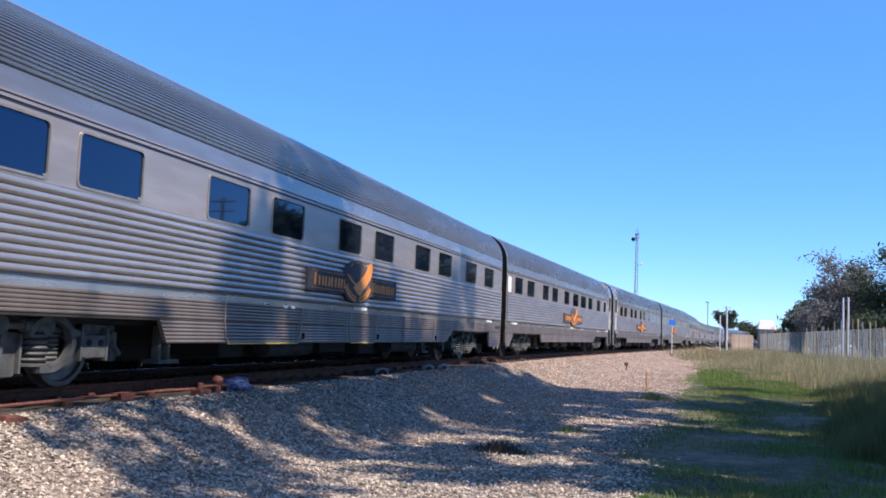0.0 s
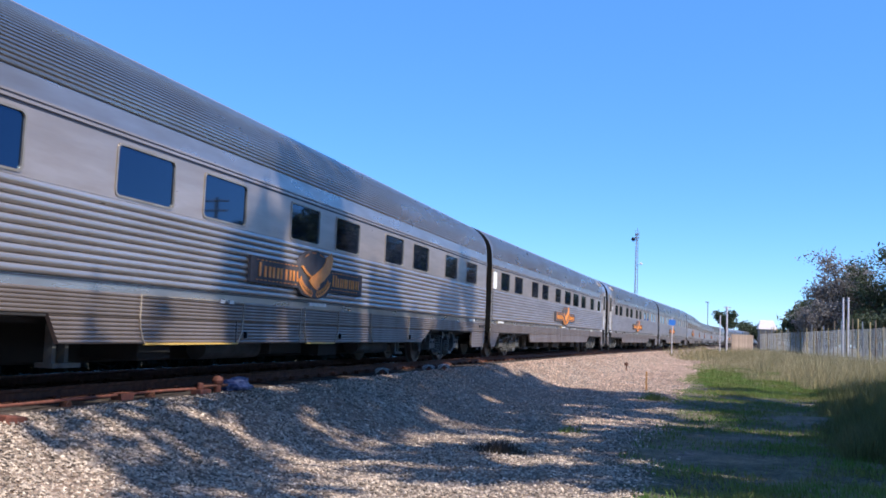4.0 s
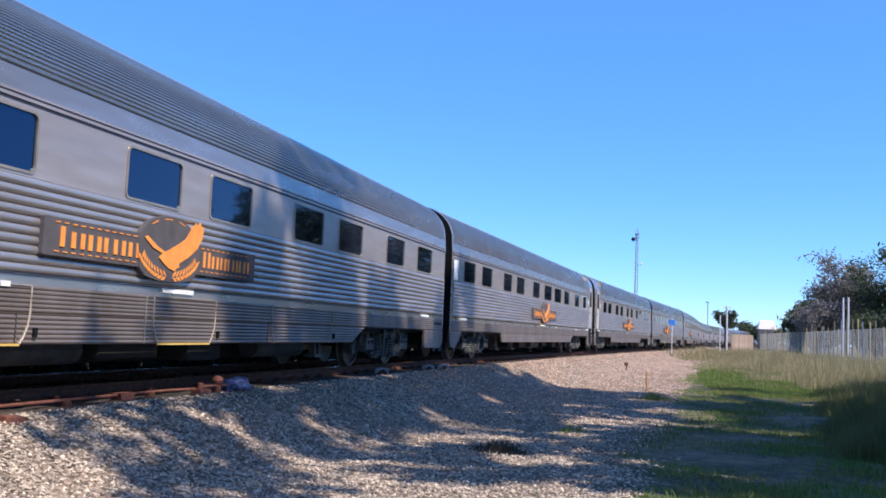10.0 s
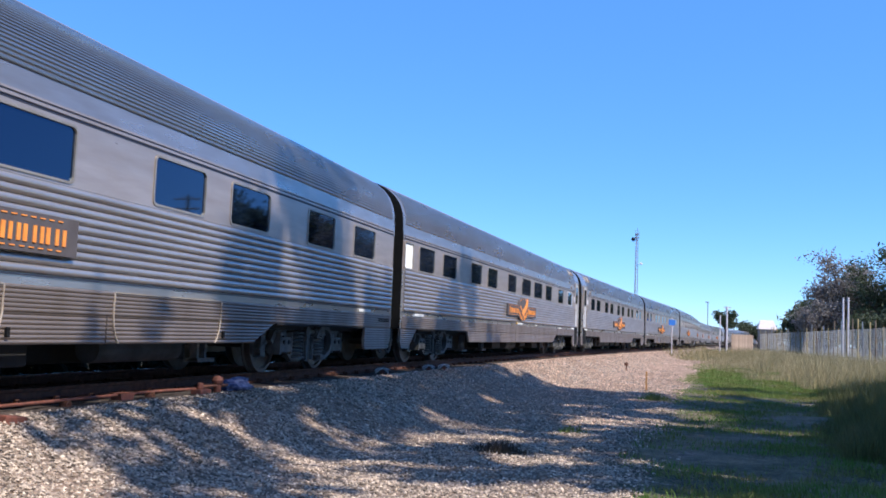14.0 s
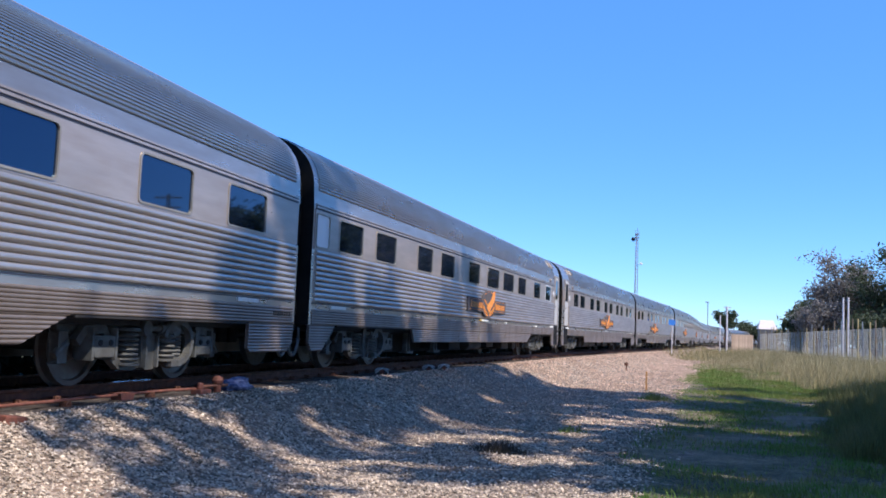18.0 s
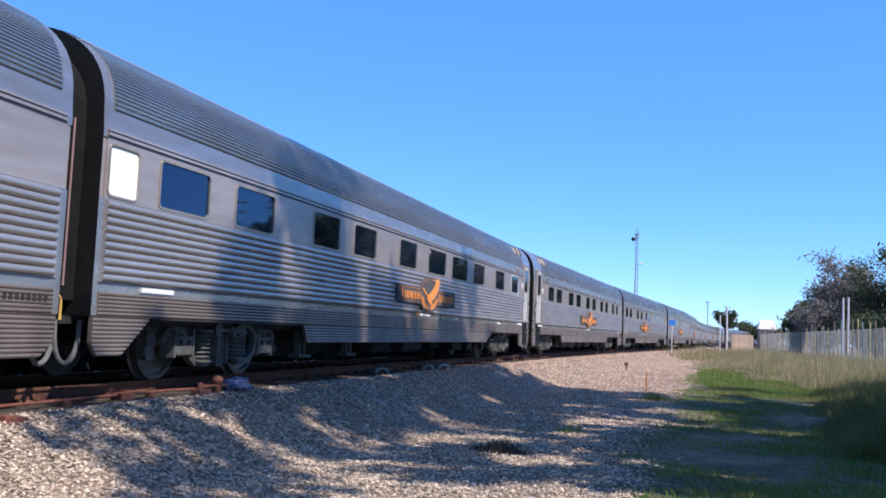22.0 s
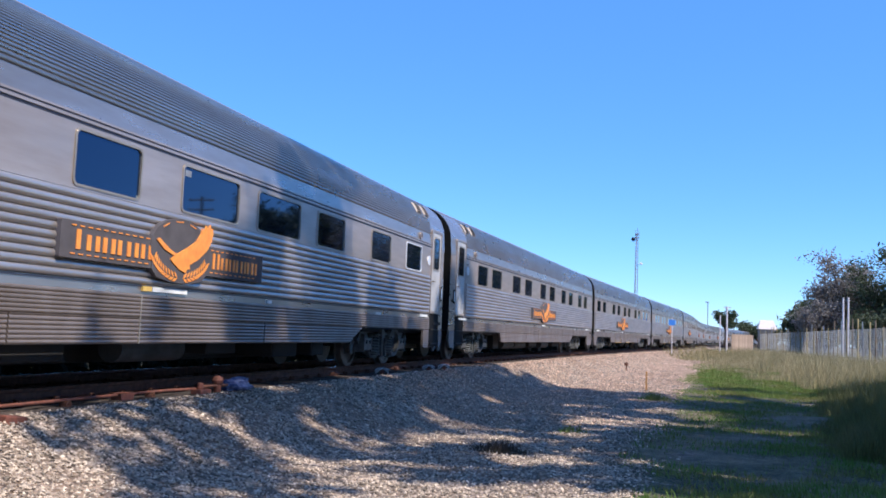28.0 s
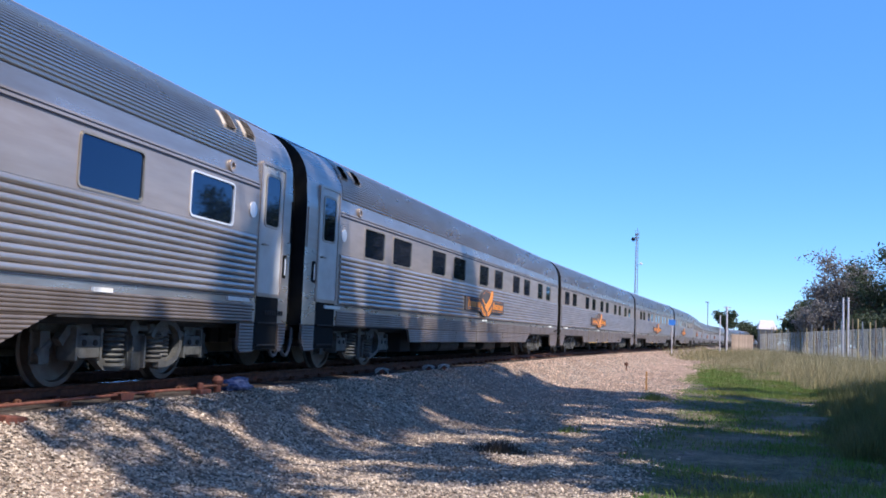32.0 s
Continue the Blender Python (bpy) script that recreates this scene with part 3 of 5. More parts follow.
    tube(bm, (0.66, Y - 0.12, 0.60), (1.02, Y - 0.12, 0.60), 0.045, n=10)
    tube(bm, (0.66, Y - 0.12, 0.60), (0.8, Y - 0.12, 0.60), 0.065, n=10)
    part("damper", bm, BOGIE, b)
    # cover plates with fins and two darkened holes on the axle boxes
    for sgn in (-1, 1):
        bm = bmesh.new()
        slab(bm, rounded(sgn * 1.13 - 0.19, sgn * 1.13 + 0.19, 0.34, 0.58, 0.03), Y - 0.165, Y - 0.13)
        for q in (-0.24, 0.2):
            box(bm, sgn * 1.13 + q, sgn * 1.13 + q + 0.045, Y - 0.17, Y + 0.05, 0.30, 0.66, 0.006)
        cov = part("box_cover", bm, BOGIE, b)
        # two near-black discs stand in for the dark of the plate's holes
        for q in (-0.1, 0.1):
            bm = bmesh.new()
            tube(bm, (sgn * 1.13 + q, Y - 0.18, 0.5), (sgn * 1.13 + q, Y - 0.16, 0.5), 0.035, n=10)
            part("plate_hole", bm, UNDER, cov)
    return b


def car_end(car, sgn):
    """Gangway diaphragm, coupler, hoses and jumper pipe at one end."""
    x, xe = (TAIL, TAIL + 0.27) if sgn > 0 else (NOSE, NOSE - 0.27)
    bm = bmesh.new()
    prof = [(-1.22, 0.95), (-1.22, 2.94)] + [(-roof_point(k / 10)[0] * 0.845, 2.94 + (roof_point(k / 10)[1] - 3.02) * 0.88) for k in range(1, 11)]
    prof += [(-y, z) for y, z in prof[::-1][1:]]
    xs = sorted((x, xe))
    sweep(bm, prof, xs)
    bm.faces.new([bm.verts.new((xe, y, z)) for y, z in prof])
    bmesh.ops.recalc_face_normals(bm, faces=bm.faces[:])
    part("gangway_diaphragm", bm, RUBBER, car, "black rubber gangway bellows")
    bm = bmesh.new()
    tube(bm, (x - sgn * 0.6, 0, 0.6), (xe, 0, 0.6), 0.09, 0.09, 10)
    box(bm, min(x, xe), max(x, xe), -0.16, 0.16, 0.45, 0.78, 0.03)
    part("coupler", bm, UNDER, car)
    bm = bmesh.new()
    pts = []
    for k in range(11):
        q = math.pi * k / 10
        pts.append((x + sgn * (-0.13 + 0.20 * (1 - math.cos(q))), -1.22, 0.74 - 0.46 * math.sin(q) ** 0.7))
    path_tube(bm, pts, 0.028, 8)
    part("brake_hose", bm, HOSE, car, "grey looped brake hose")
    if sgn > 0:
        bm = bmesh.new()
        path_tube(bm, [(TAIL - 0.02, -1.36, 0.98), (TAIL + 0.13, -1.36, 0.98), (TAIL + 0.16, -1.36, 0.94), (TAIL + 0.16, -1.36, 0.74)], 0.016, 8)
        part("release_handle", bm, YELLOW, car, "yellow bent release handle")
        for k in range(8):
            bm = bmesh.new()
            box(bm, TAIL - 0.86 + 0.085 * k, TAIL - 0.81 + 0.085 * k, -WIDE - 0.02, -WIDE - 0.01, 0.915, 0.985)
            part("code_bar", bm, UNDER, car)
    bm = bmesh.new()
    tube(bm, (xe - sgn * 0.07, -1.228, 1.1), (xe - sgn * 0.07, -1.228, 2.9), 0.013, n=8)
    part("jumper_pipe", bm, JUMPER, car, "thin pinkish vertical pipe")


def vestibule(car, u0, u1, closer):
    """A vestibule door with its bright frame, tall window, handrail recess, folding step well and roof vents. closer: side of the car's end, -1 or 1."""
    a, b = u0 - HALF, u1 - HALF
    y = -WIDE
    bm = bmesh.new()
    ring_plate(bm, rounded(a - 0.05, b + 0.05, 1.19, 3.19, 0.06), rounded(a, b, 1.235, 3.145, 0.04), y - 0.022, y + 0.04)
    d = part("vestibule_door", bm, STEEL, car, "closed steel vestibule door")
    bm = bmesh.new()
    slab(bm, rounded(a, b, 1.235, 3.145, 0.03), y - 0.006, y + 0.03)
    part("leaf", bm, DOOR, d, "pale brushed steel door leaf")
    bm = bmesh.new()
    ring_plate(bm, rounded(a + 0.12, b - 0.12, 2.22, 3.03, 0.09), rounded(a + 0.155, b - 0.155, 2.255, 2.995, 0.07), y - 0.02, y)
    w = part("door_window", bm, WINDOW_RIM, d)
    bm = bmesh.new()
    slab(bm, rounded(a + 0.15, b - 0.15, 2.25, 3.0, 0.07), y - 0.012, y - 0.004)
    me = mesh_of("pane", bm, GLASS)
    pane = new("pane", me)
    pane.parent = d
    bm = bmesh.new()
    tube(bm, (a + 0.09, y - 0.05, 1.95), (a + 0.2, y - 0.05, 1.95), 0.015, n=8)
    tube(bm, (a + 0.09, y - 0.05, 1.95), (a + 0.09, y, 1.95), 0.015, n=8)
    part("door_handle", bm, WINDOW_RIM, d)
    # a flat black plate paints the dark inside of the step well
    bm = bmesh.new()
    box(bm, a, b, y - 0.006, y + 0.02, 0.40, 1.18)
    st = part("step_well", bm, RUBBER, car, "entrance step well, its dark inside painted flat black")
    for z in (0.45, 0.78):
        bm = bmesh.new()
        box(bm, a + 0.05, b - 0.05, y - 0.03, y, z, z + 0.03, 0.005)
        part("step", bm, UNDER, st)
    # the handrail recess gets its depth from a flat black plate too
    bm = bmesh.new()
    e = b + 0.10 if closer > 0 else a - 0.22
    ring_plate(bm, rounded(e, e + 0.12, 1.50, 1.86, 0.03), rounded(e + 0.02, e + 0.10, 1.52, 1.84, 0.02), y - 0.014, y)
    slab(bm, rounded(e + 0.02, e + 0.10, 1.52, 1.84, 0.02), y - 0.006, y)
    rc = part("grab_recess", bm, RUBBER, car)
    bm = bmesh.new()
    tube(bm, (e + 0.06, y - 0.02, 1.55), (e + 0.06, y - 0.02, 1.81), 0.012, n=8)
    part("grab_rail", bm, WHITE_RIM, rc)
    inner = -closer
    base = (a if inner < 0 else b)
    for k in range(2):
        xc = base + inner * (0.35 + 0.62 * k)
        bm = bmesh.new()
        p0 = [roof_point(0.20 + 0.22 * j / 5) for j in range(6)]
        rows = []
        for xx in (xc - 0.2, xc - 0.17, xc + 0.17, xc + 0.2):
            f = 0.012 if abs(xx - xc) > 0.18 else 0.034
            rows.append([bm.verts.new((xx, -(py + (f if 0 < j < 5 else 0.0)), pz + (f * 0.5 if 0 < j < 5 else 0))) for j, (py, pz) in enumerate(p0)])
        for r0, r1 in zip(rows, rows[1:]):
            for j in range(5):
                bm.faces.new((r0[j], r1[j], r1[j + 1], r0[j + 1]))
        bmesh.ops.recalc_face_normals(bm, faces=bm.faces[:])
        hood = part("roof_vent", bm, HOOD, car, "pale steel vent hood with a brown louvre")
        bm = bmesh.new()
        q0 = [roof_point(0.225 + 0.17 * j / 5) for j in range(6)]
        rows = [[bm.verts.new((xx, -(py + 0.042), pz + 0.022)) for py, pz in q0] for xx in (xc - 0.12, xc + 0.12)]
        for j in range(5):
            bm.faces.new((rows[0][j], rows[1][j], rows[1][j + 1], rows[0][j + 1]))
        bmesh.ops.solidify(bm, geom=bm.faces[:], thickness=0.008)
        part("louvre", bm, VENT, hood, "brown louvre")
    bm = bmesh.new()
    um = base + inner * 0.27
    slab(bm, [(um + 0.115 * math.cos(k * math.tau / 16), 2.42 + 0.115 * math.sin(k * math.tau / 16)) for k in range(16)], y - 0.02, y)
    part("marker_disc", bm, WHITE_RIM, car, "round pale marker disc")
    bm = bmesh.new()
    um = base + inner * 1.0
    ring_plate(bm, [(um + 0.09 * math.cos(k * math.tau / 16), 2.93 + 0.09 * math.sin(k * math.tau / 16)) for k in range(16)],
               [(um + 0.05 * math.cos(k * math.tau / 16), 2.93 + 0.05 * math.sin(k * math.tau / 16)) for k in range(16)], y - 0.03, y + 0.01)
    part("marker_lamp", bm, STEEL, car)


def underfloor(car, seed):
    rnd = random.Random(seed)
    bm = bmesh.new()
    box(bm, -HALF + 0.4, HALF - 0.4, -1.2, 1.2, 0.70, 0.785)
    part("underframe", bm, UNDER, car)
    # black filler added along the middle to block light and view underneath
    bm = bmesh.new()
    box(bm, 6.3 - HALF, 18.7 - HALF, -0.35, 0.9, 0.22, 0.72, 0.03)
    part("underfloor_filler", bm, UNDER, car, "added black filler that darkens the underfloor")
    u = 6.4
    while u < 18.2:
        ln = rnd.uniform(0.7, 1.9)
        kind = rnd.random()
        bm = bmesh.new()
        if kind < 0.3:
            tube(bm, (u - HALF, -0.95, 0.42), (u + ln - HALF, -0.95, 0.42), 0.16, n=16)
            part("air_tank", bm, GREY_TANK, car, "dull grey cylindrical air tank")
        elif kind < 0.75:
            box(bm, u - HALF, u + ln * 0.7 - HALF, -1.15, 1.15, rnd.uniform(0.24, 0.34), 0.72, 0.02)
            part("equipment_box", bm, UNDER, car)
        else:
            for k in range(2):
                box(bm, u + 0.2 * k - HALF, u + 0.2 * k + 0.06 - HALF, -1.2, -1.1, 0.26, 0.7)
            box(bm, u - HALF, u + 0.45 - HALF, -1.22, -1.0, 0.24, 0.29)
            part("hanger_bracket", bm, BOGIE, car)
        u += ln + rnd.uniform(0.2, 0.9)


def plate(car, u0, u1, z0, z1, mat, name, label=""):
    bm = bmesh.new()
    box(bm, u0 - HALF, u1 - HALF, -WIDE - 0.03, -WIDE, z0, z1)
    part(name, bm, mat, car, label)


def access_hatch(car, u0, u1):
    """A curved pale frame round a hatch in the skirt, with a yellow lower edge."""
    a, b = u0 - HALF, u1 - HALF
    y = -WIDE - 0.022
    bm = bmesh.new()
    box(bm, a, b, y - 0.004, y + 0.012, 1.05, 1.062)
    h = part("access_hatch", bm, PALE_TRIM, car, "pale curved hatch frame")
    for e, lean in ((a, -1), (b, 1)):
        bm = bmesh.new()
        path_tube(bm, [(e, y, 1.05), (e, y, 0.80), (e - lean * 0.02, y, 0.68), (e - lean * 0.07, y, 0.57), (e - lean * 0.12, y, 0.505)], 0.011, 6)
        part("hatch_side", bm, PALE_TRIM, h)
    if u0 < 13:
        bm = bmesh.new()
        box(bm, a + 0.12, b - 0.12, y - 0.006, y + 0.02, 0.487, 0.508)
        part("skirt_trim", bm, YELLOW, h, "thin yellow skirt edge")
    bm = bmesh.new()
    box(bm, b + 0.06, b + 0.1, y - 0.025, y + 0.01, 0.57, 0.66, 0.005)
    part("latch", bm, RUBBER, h, "small black latch")


def passenger_car(wins, front_door, rear_door, logo, plates, seed, label):
    car = tagged(new("passenger_car"), label, "train car", "cars of the train")
    car_shell(car)
    f0 = 0.67 if not front_door else 1.98
    f1 = 24.98 if not rear_door else 23.82
    window_band(car, wins)
    fluted("side_fluting", car, 1.168, 2.064, 10, 0.036, f0 + 0.05, f1 - 0.05, FLUTE_STEEL, "wide horizontal flutes of stainless steel")
    fluted("sill_fluting", car, 0.80, 1.06, 6, 0.014, f0 + 0.02, f1 - 0.02, SKIRT_STEEL, "fine dusty sill flutes", steps=6)
    roof_flutes(car, f0 + 0.1, f1 - 0.1)
    mouldings(car, f0, f1)
    if front_door:
        skirt("front_skirt", car, [(0.62, 0.802), (0.62, 0.50), (0.73, 0.36), (1.08, 0.36), (1.08, 0.802)], label="dusty end skirt")
    else:
        skirt("front_skirt", car, [(0.62, 0.802), (0.62, 0.50), (0.73, 0.36), (1.15, 0.36), (1.70, 0.802)], label="slanted dusty end skirt")
    if rear_door:
        skirt("rear_skirt", car, [(23.42, 0.802), (23.42, 0.42), (23.5, 0.36), (23.88, 0.36), (23.88, 0.802)], label="dusty end skirt")
        skirt("rear_skirt", car, [(24.74, 0.802), (24.74, 0.36), (24.85, 0.36), (25.0, 0.5), (25.03, 0.802)])
    else:
        skirt("rear_skirt", car, [(23.42, 0.802), (23.42, 0.42), (23.5, 0.36), (24.8, 0.36), (25.0, 0.5), (25.03, 0.802)], label="dusty end skirt")
    edges = [5.95, 9.8, 11.9, 15.1, 19.35]
    for k, (a, b) in enumerate(zip(edges, edges[1:])):
        o = [(a + 0.012, 0.802), (a + (0.2 if k == 0 else 0.012), 0.50), (b - (0.75 if k == 3 else 0.012), 0.50), (b - 0.012, 0.802)]
        skirt("side_skirt", car, o)
        if k == 2:
            bm = bmesh.new()
            box(bm, a - 0.012 - HALF, a + 0.012 - HALF, -WIDE - 0.022, -WIDE + 0.01, 0.505, 1.055)
            part("seam_strip", bm, WINDOW_RIM, car, "pale riveted seam strip")
    if seed in (1, 4):
        access_hatch(car, 7.5, 9.97)
        access_hatch(car, 12.05, 13.5)
        access_hatch(car, 15.2, 17.6)
    if logo:
        badge(car, logo)
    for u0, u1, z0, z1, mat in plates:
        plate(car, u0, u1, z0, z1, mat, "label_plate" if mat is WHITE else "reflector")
    for s in (-1, 1):
        car_end(car, s)
        bogie(car, HALF - 3.6 if s > 0 else 3.98 - HALF)
    if front_door:
        vestibule(car, 1.12, 1.90, -1)
    if rear_door:
        vestibule(car, 23.92, 24.70, 1)
    underfloor(car, seed)
    return car


def spans(starts, width=1.13):
    return [(a, a + width) for a in starts]


W_A = [(2.7, 3.86), (4.31, 5.45), (6.9, 8.05), (8.75, 9.9), (11.37, 12.5), (13.21, 14.38), (15.84, 17.03), (17.73, 18.95), (20.4, 21.6), (22.58, 23.8)]
W_B = [(0.72, 1.27, "white"), (1.7, 2.84), (3.54, 4.72), (6.16, 7.28), (7.97, 9.15), (10.57, 11.74), (12.63, 14.1, "sticker"), (14.68, 16.18), (16.88, 18.13), (19.58, 20.78), (21.86, 23.04, "bright")]
W_C = [(3.2, 4.3), (4.8, 6.0), (7.5, 8.65), (9.35, 10.5), (12.0, 13.05), (13.8, 14.9), (16.35, 17.4), (18.1, 19.15), (20.6, 21.6), (22.3, 23.25)]
W_D = spans((1.4, 3.15, 6.45, 8.35, 10.9, 12.75, 15.8, 17.65, 20.2, 22.0), 1.05)
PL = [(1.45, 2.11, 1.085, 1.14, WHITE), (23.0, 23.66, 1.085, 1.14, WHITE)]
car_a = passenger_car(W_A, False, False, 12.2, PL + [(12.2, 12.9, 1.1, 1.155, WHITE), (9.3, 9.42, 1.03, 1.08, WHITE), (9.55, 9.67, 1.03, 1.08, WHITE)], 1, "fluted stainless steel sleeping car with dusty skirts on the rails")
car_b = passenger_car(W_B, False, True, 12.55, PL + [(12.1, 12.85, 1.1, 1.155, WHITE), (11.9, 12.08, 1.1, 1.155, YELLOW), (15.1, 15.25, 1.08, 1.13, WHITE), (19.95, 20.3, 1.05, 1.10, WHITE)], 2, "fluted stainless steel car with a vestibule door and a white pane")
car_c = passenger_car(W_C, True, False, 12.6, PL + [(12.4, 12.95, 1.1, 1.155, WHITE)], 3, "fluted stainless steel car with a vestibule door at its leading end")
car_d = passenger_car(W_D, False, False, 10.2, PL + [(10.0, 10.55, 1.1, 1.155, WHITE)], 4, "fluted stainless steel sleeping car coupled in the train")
CARS = [car_a, car_b, car_c, car_d]
for k in range(12):
    CARS.append(copy_thing((car_a, car_d, car_c, car_b)[k % 4], Matrix()))
FRONTS = [4.0 + LEN * k for k in range(len(CARS))]


# ---- ground ----
LOW = -0.80


def off_line(x, y):
    s = float(np.interp(y, Y_TAB, S_TAB))
    lx, ly, h = line_at(s)
    return (x - lx) * math.cos(h)


def ground_z(x, y):
    w = off_line(x, y)
    a = abs(w)
    if a < 1.5:
        z = -0.17
    elif a < 3.6:
        f = (a - 1.5) / 2.1
        z = -0.17 + (LOW + 0.17) * f * f * (3 - 2 * f)
    else:
        z = LOW
    if a > 1.5:
        k = min(1.0, (a - 1.5) / 1.5)
        z += k * (0.07 * noise.noise((x * 0.35, y * 0.35, 0)) + 0.025 * noise.noise((x * 1.7, y * 1.7, 3)))
    return z


def speckled(m, light, dark, mid, scale, bump, patch):
    """Loose stones or tufts in a material: cell colours and relief at their size, with slow patches. Gives the surface."""
    n, l = m.node_tree.nodes, m.node_tree.links
    b = n.new("ShaderNodeBsdfPrincipled")
    b.inputs["Roughness"].default_value = 0.95
    tc = n.new("ShaderNodeTexCoord")
    v = n.new("ShaderNodeTexVoronoi")
    v.inputs["Scale"].default_value = scale
    l.new(tc.outputs["Object"], v.inputs["Vector"])
    sep = n.new("ShaderNodeSeparateColor")
    l.new(v.outputs["Color"], sep.inputs[0])
    ramp = n.new("ShaderNodeValToRGB")
    e = ramp.color_ramp.elements
    e[0].color, e[1].color = (*dark, 1), (*light, 1)
    e.new(0.5).color = (*mid, 1)
    l.new(sep.outputs[0], ramp.inputs[0])
    t = n.new("ShaderNodeTexNoise")
    t.inputs["Scale"].default_value, t.inputs["Detail"].default_value = 0.5, 5
    l.new(tc.outputs["Object"], t.inputs["Vector"])
    r = n.new("ShaderNodeMapRange")
    r.inputs[1].default_value, r.inputs[2].default_value, r.inputs[4].default_value = 0.43, 0.6, 0.7
    l.new(t.outputs[0], r.inputs[0])
    x = n.new("ShaderNodeMix")
    x.data_type = "RGBA"
    x.inputs[7].default_value = (*patch, 1)
    l.new(r.outputs[0], x.inputs[0])
    l.new(ramp.outputs[0], x.inputs[6])
    t2 = n.new("ShaderNodeTexNoise")
    t2.inputs["Scale"].default_value, t2.inputs["Detail"].default_value, t2.inputs["Roughness"].default_value = 3.5, 9, 0.75
    l.new(tc.outputs["Object"], t2.inputs["Vector"])
    r2 = n.new("ShaderNodeMapRange")
    r2.inputs[1].default_value, r2.inputs[2].default_value, r2.inputs[3].default_value, r2.inputs[4].default_value = 0.35, 0.65, 0.5, 1.35
    l.new(t2.outputs[0], r2.inputs[0])
    mu = n.new("ShaderNodeMix")
    mu.data_type, mu.blend_type = "RGBA", "MULTIPLY"
    mu.inputs[0].default_value = 1.0
    l.new(x.outputs[2], mu.inputs[6])
    l.new(r2.outputs[0], mu.inputs[7])
    l.new(mu.outputs[2], b.inputs["Base Color"])
    u = n.new("ShaderNodeBump")
    u.inputs["Strength"].default_value, u.inputs["Distance"].default_value = bump, 0.04
    u.invert = True
    l.new(v.outputs["Distance"], u.inputs["Height"])
    l.new(u.outputs[0], b.inputs["Normal"])
    return b.outputs[0]


def ground_material():
    """Gravel, grassy earth and oily ballast darkened as shade under the train, blended along ragged edges by two masks.
    """
    m = bpy.data.materials.new("gravel_and_verge")
    m.use_nodes = True
    n, l = m.node_tree.nodes, m.node_tree.links
    n.remove(n["Principled BSDF"])
    out = n["Material Output"]
    top = speckled(m, (0.52, 0.42, 0.325), (0.045, 0.034, 0.026), (0.27, 0.2, 0.145), 20, 0.9, (0.23, 0.155, 0.105))
    earth = speckled(m, (0.2, 0.17, 0.085), (0.022, 0.028, 0.01), (0.085, 0.085, 0.034), 34, 0.9, (0.26, 0.195, 0.12))
    # oily ballast, its dark also standing for shade under and behind the train
    oily_shaded = speckled(m, (0.11, 0.085, 0.07), (0.02, 0.018, 0.016), (0.05, 0.04, 0.034), 18, 0.9, (0.04, 0.033, 0.03))
    tc = n.new("ShaderNodeTexCoord")
    for mask, layer, rag, width in (("verge", earth, 1.7, 0.25), ("oil_shade", oily_shaded, 0.5, 0.12)):
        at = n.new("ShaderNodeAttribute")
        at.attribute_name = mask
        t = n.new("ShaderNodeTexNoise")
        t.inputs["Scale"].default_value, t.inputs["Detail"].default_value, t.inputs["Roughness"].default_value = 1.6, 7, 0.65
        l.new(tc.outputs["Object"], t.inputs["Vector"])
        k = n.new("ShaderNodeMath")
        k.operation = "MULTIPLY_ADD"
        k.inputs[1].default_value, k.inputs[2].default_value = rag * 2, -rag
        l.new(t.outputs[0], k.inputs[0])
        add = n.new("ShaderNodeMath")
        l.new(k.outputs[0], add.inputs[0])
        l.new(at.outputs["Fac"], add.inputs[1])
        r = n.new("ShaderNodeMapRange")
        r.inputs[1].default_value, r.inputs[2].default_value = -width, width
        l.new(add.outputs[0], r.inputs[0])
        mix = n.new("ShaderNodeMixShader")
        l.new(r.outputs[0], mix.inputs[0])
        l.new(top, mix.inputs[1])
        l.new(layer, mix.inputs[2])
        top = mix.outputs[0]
    l.new(top, out.inputs[0])
    return m


def axis(lo, hi, step, far):
    out = list(np.arange(lo, hi + 1e-6, step))
    a, b, g = lo, hi, step
    while b < far:
        g *= 1.35
        b += g
        out.append(b)
    g = step
    while a > -far:
        g *= 1.35
        a -= g
        out.insert(0, a)
    return out


def grassy(x, y):
    """Over zero where grass grows."""
    edge = -0.55 + 0.045 * max(y - 8, 0) - 0.02 * max(y - 30, 0)
    return x - edge + 0.9 * noise.noise((x * 0.5, y * 0.22, 7)) + 0.35 * noise.noise((x * 2, y * 1.1, 4))


def build_ground():
    xs, ys = axis(-14, 14, 0.28, 3000), axis(-4, 66, 0.4, 3000)
    verts = [(x, y, ground_z(x, y)) for y in ys for x in xs]
    nx = len(xs)
    faces = [(j * nx + i, j * nx + i + 1, (j + 1) * nx + i + 1, (j + 1) * nx + i) for j in range(len(ys) - 1) for i in range(nx - 1)]
    me = raw("ground", verts, faces, ground_material(), True)
    verge, oil_shade = [], []
    for x, y, z in verts:
        w = off_line(x, y)
        verge.append(3.0 if w < -6 or abs(x) > 40 else max(-3, min(3, min(grassy(x, y), (w - 2.6) * 2))))
        # reaches far past the rails on the far side to paint the train's shade
        oil_shade.append(max(-1, min(1, min(w + 4.5, 1.45 - w))))
    me.attributes.new("verge", "FLOAT", "POINT").data.foreach_set("value", verge)
    me.attributes.new("oil_shade", "FLOAT", "POINT").data.foreach_set("value", oil_shade)
    tagged(new("ground", me), "pale gravel ground with grassy verge", "ground", kind="structure")


build_ground()


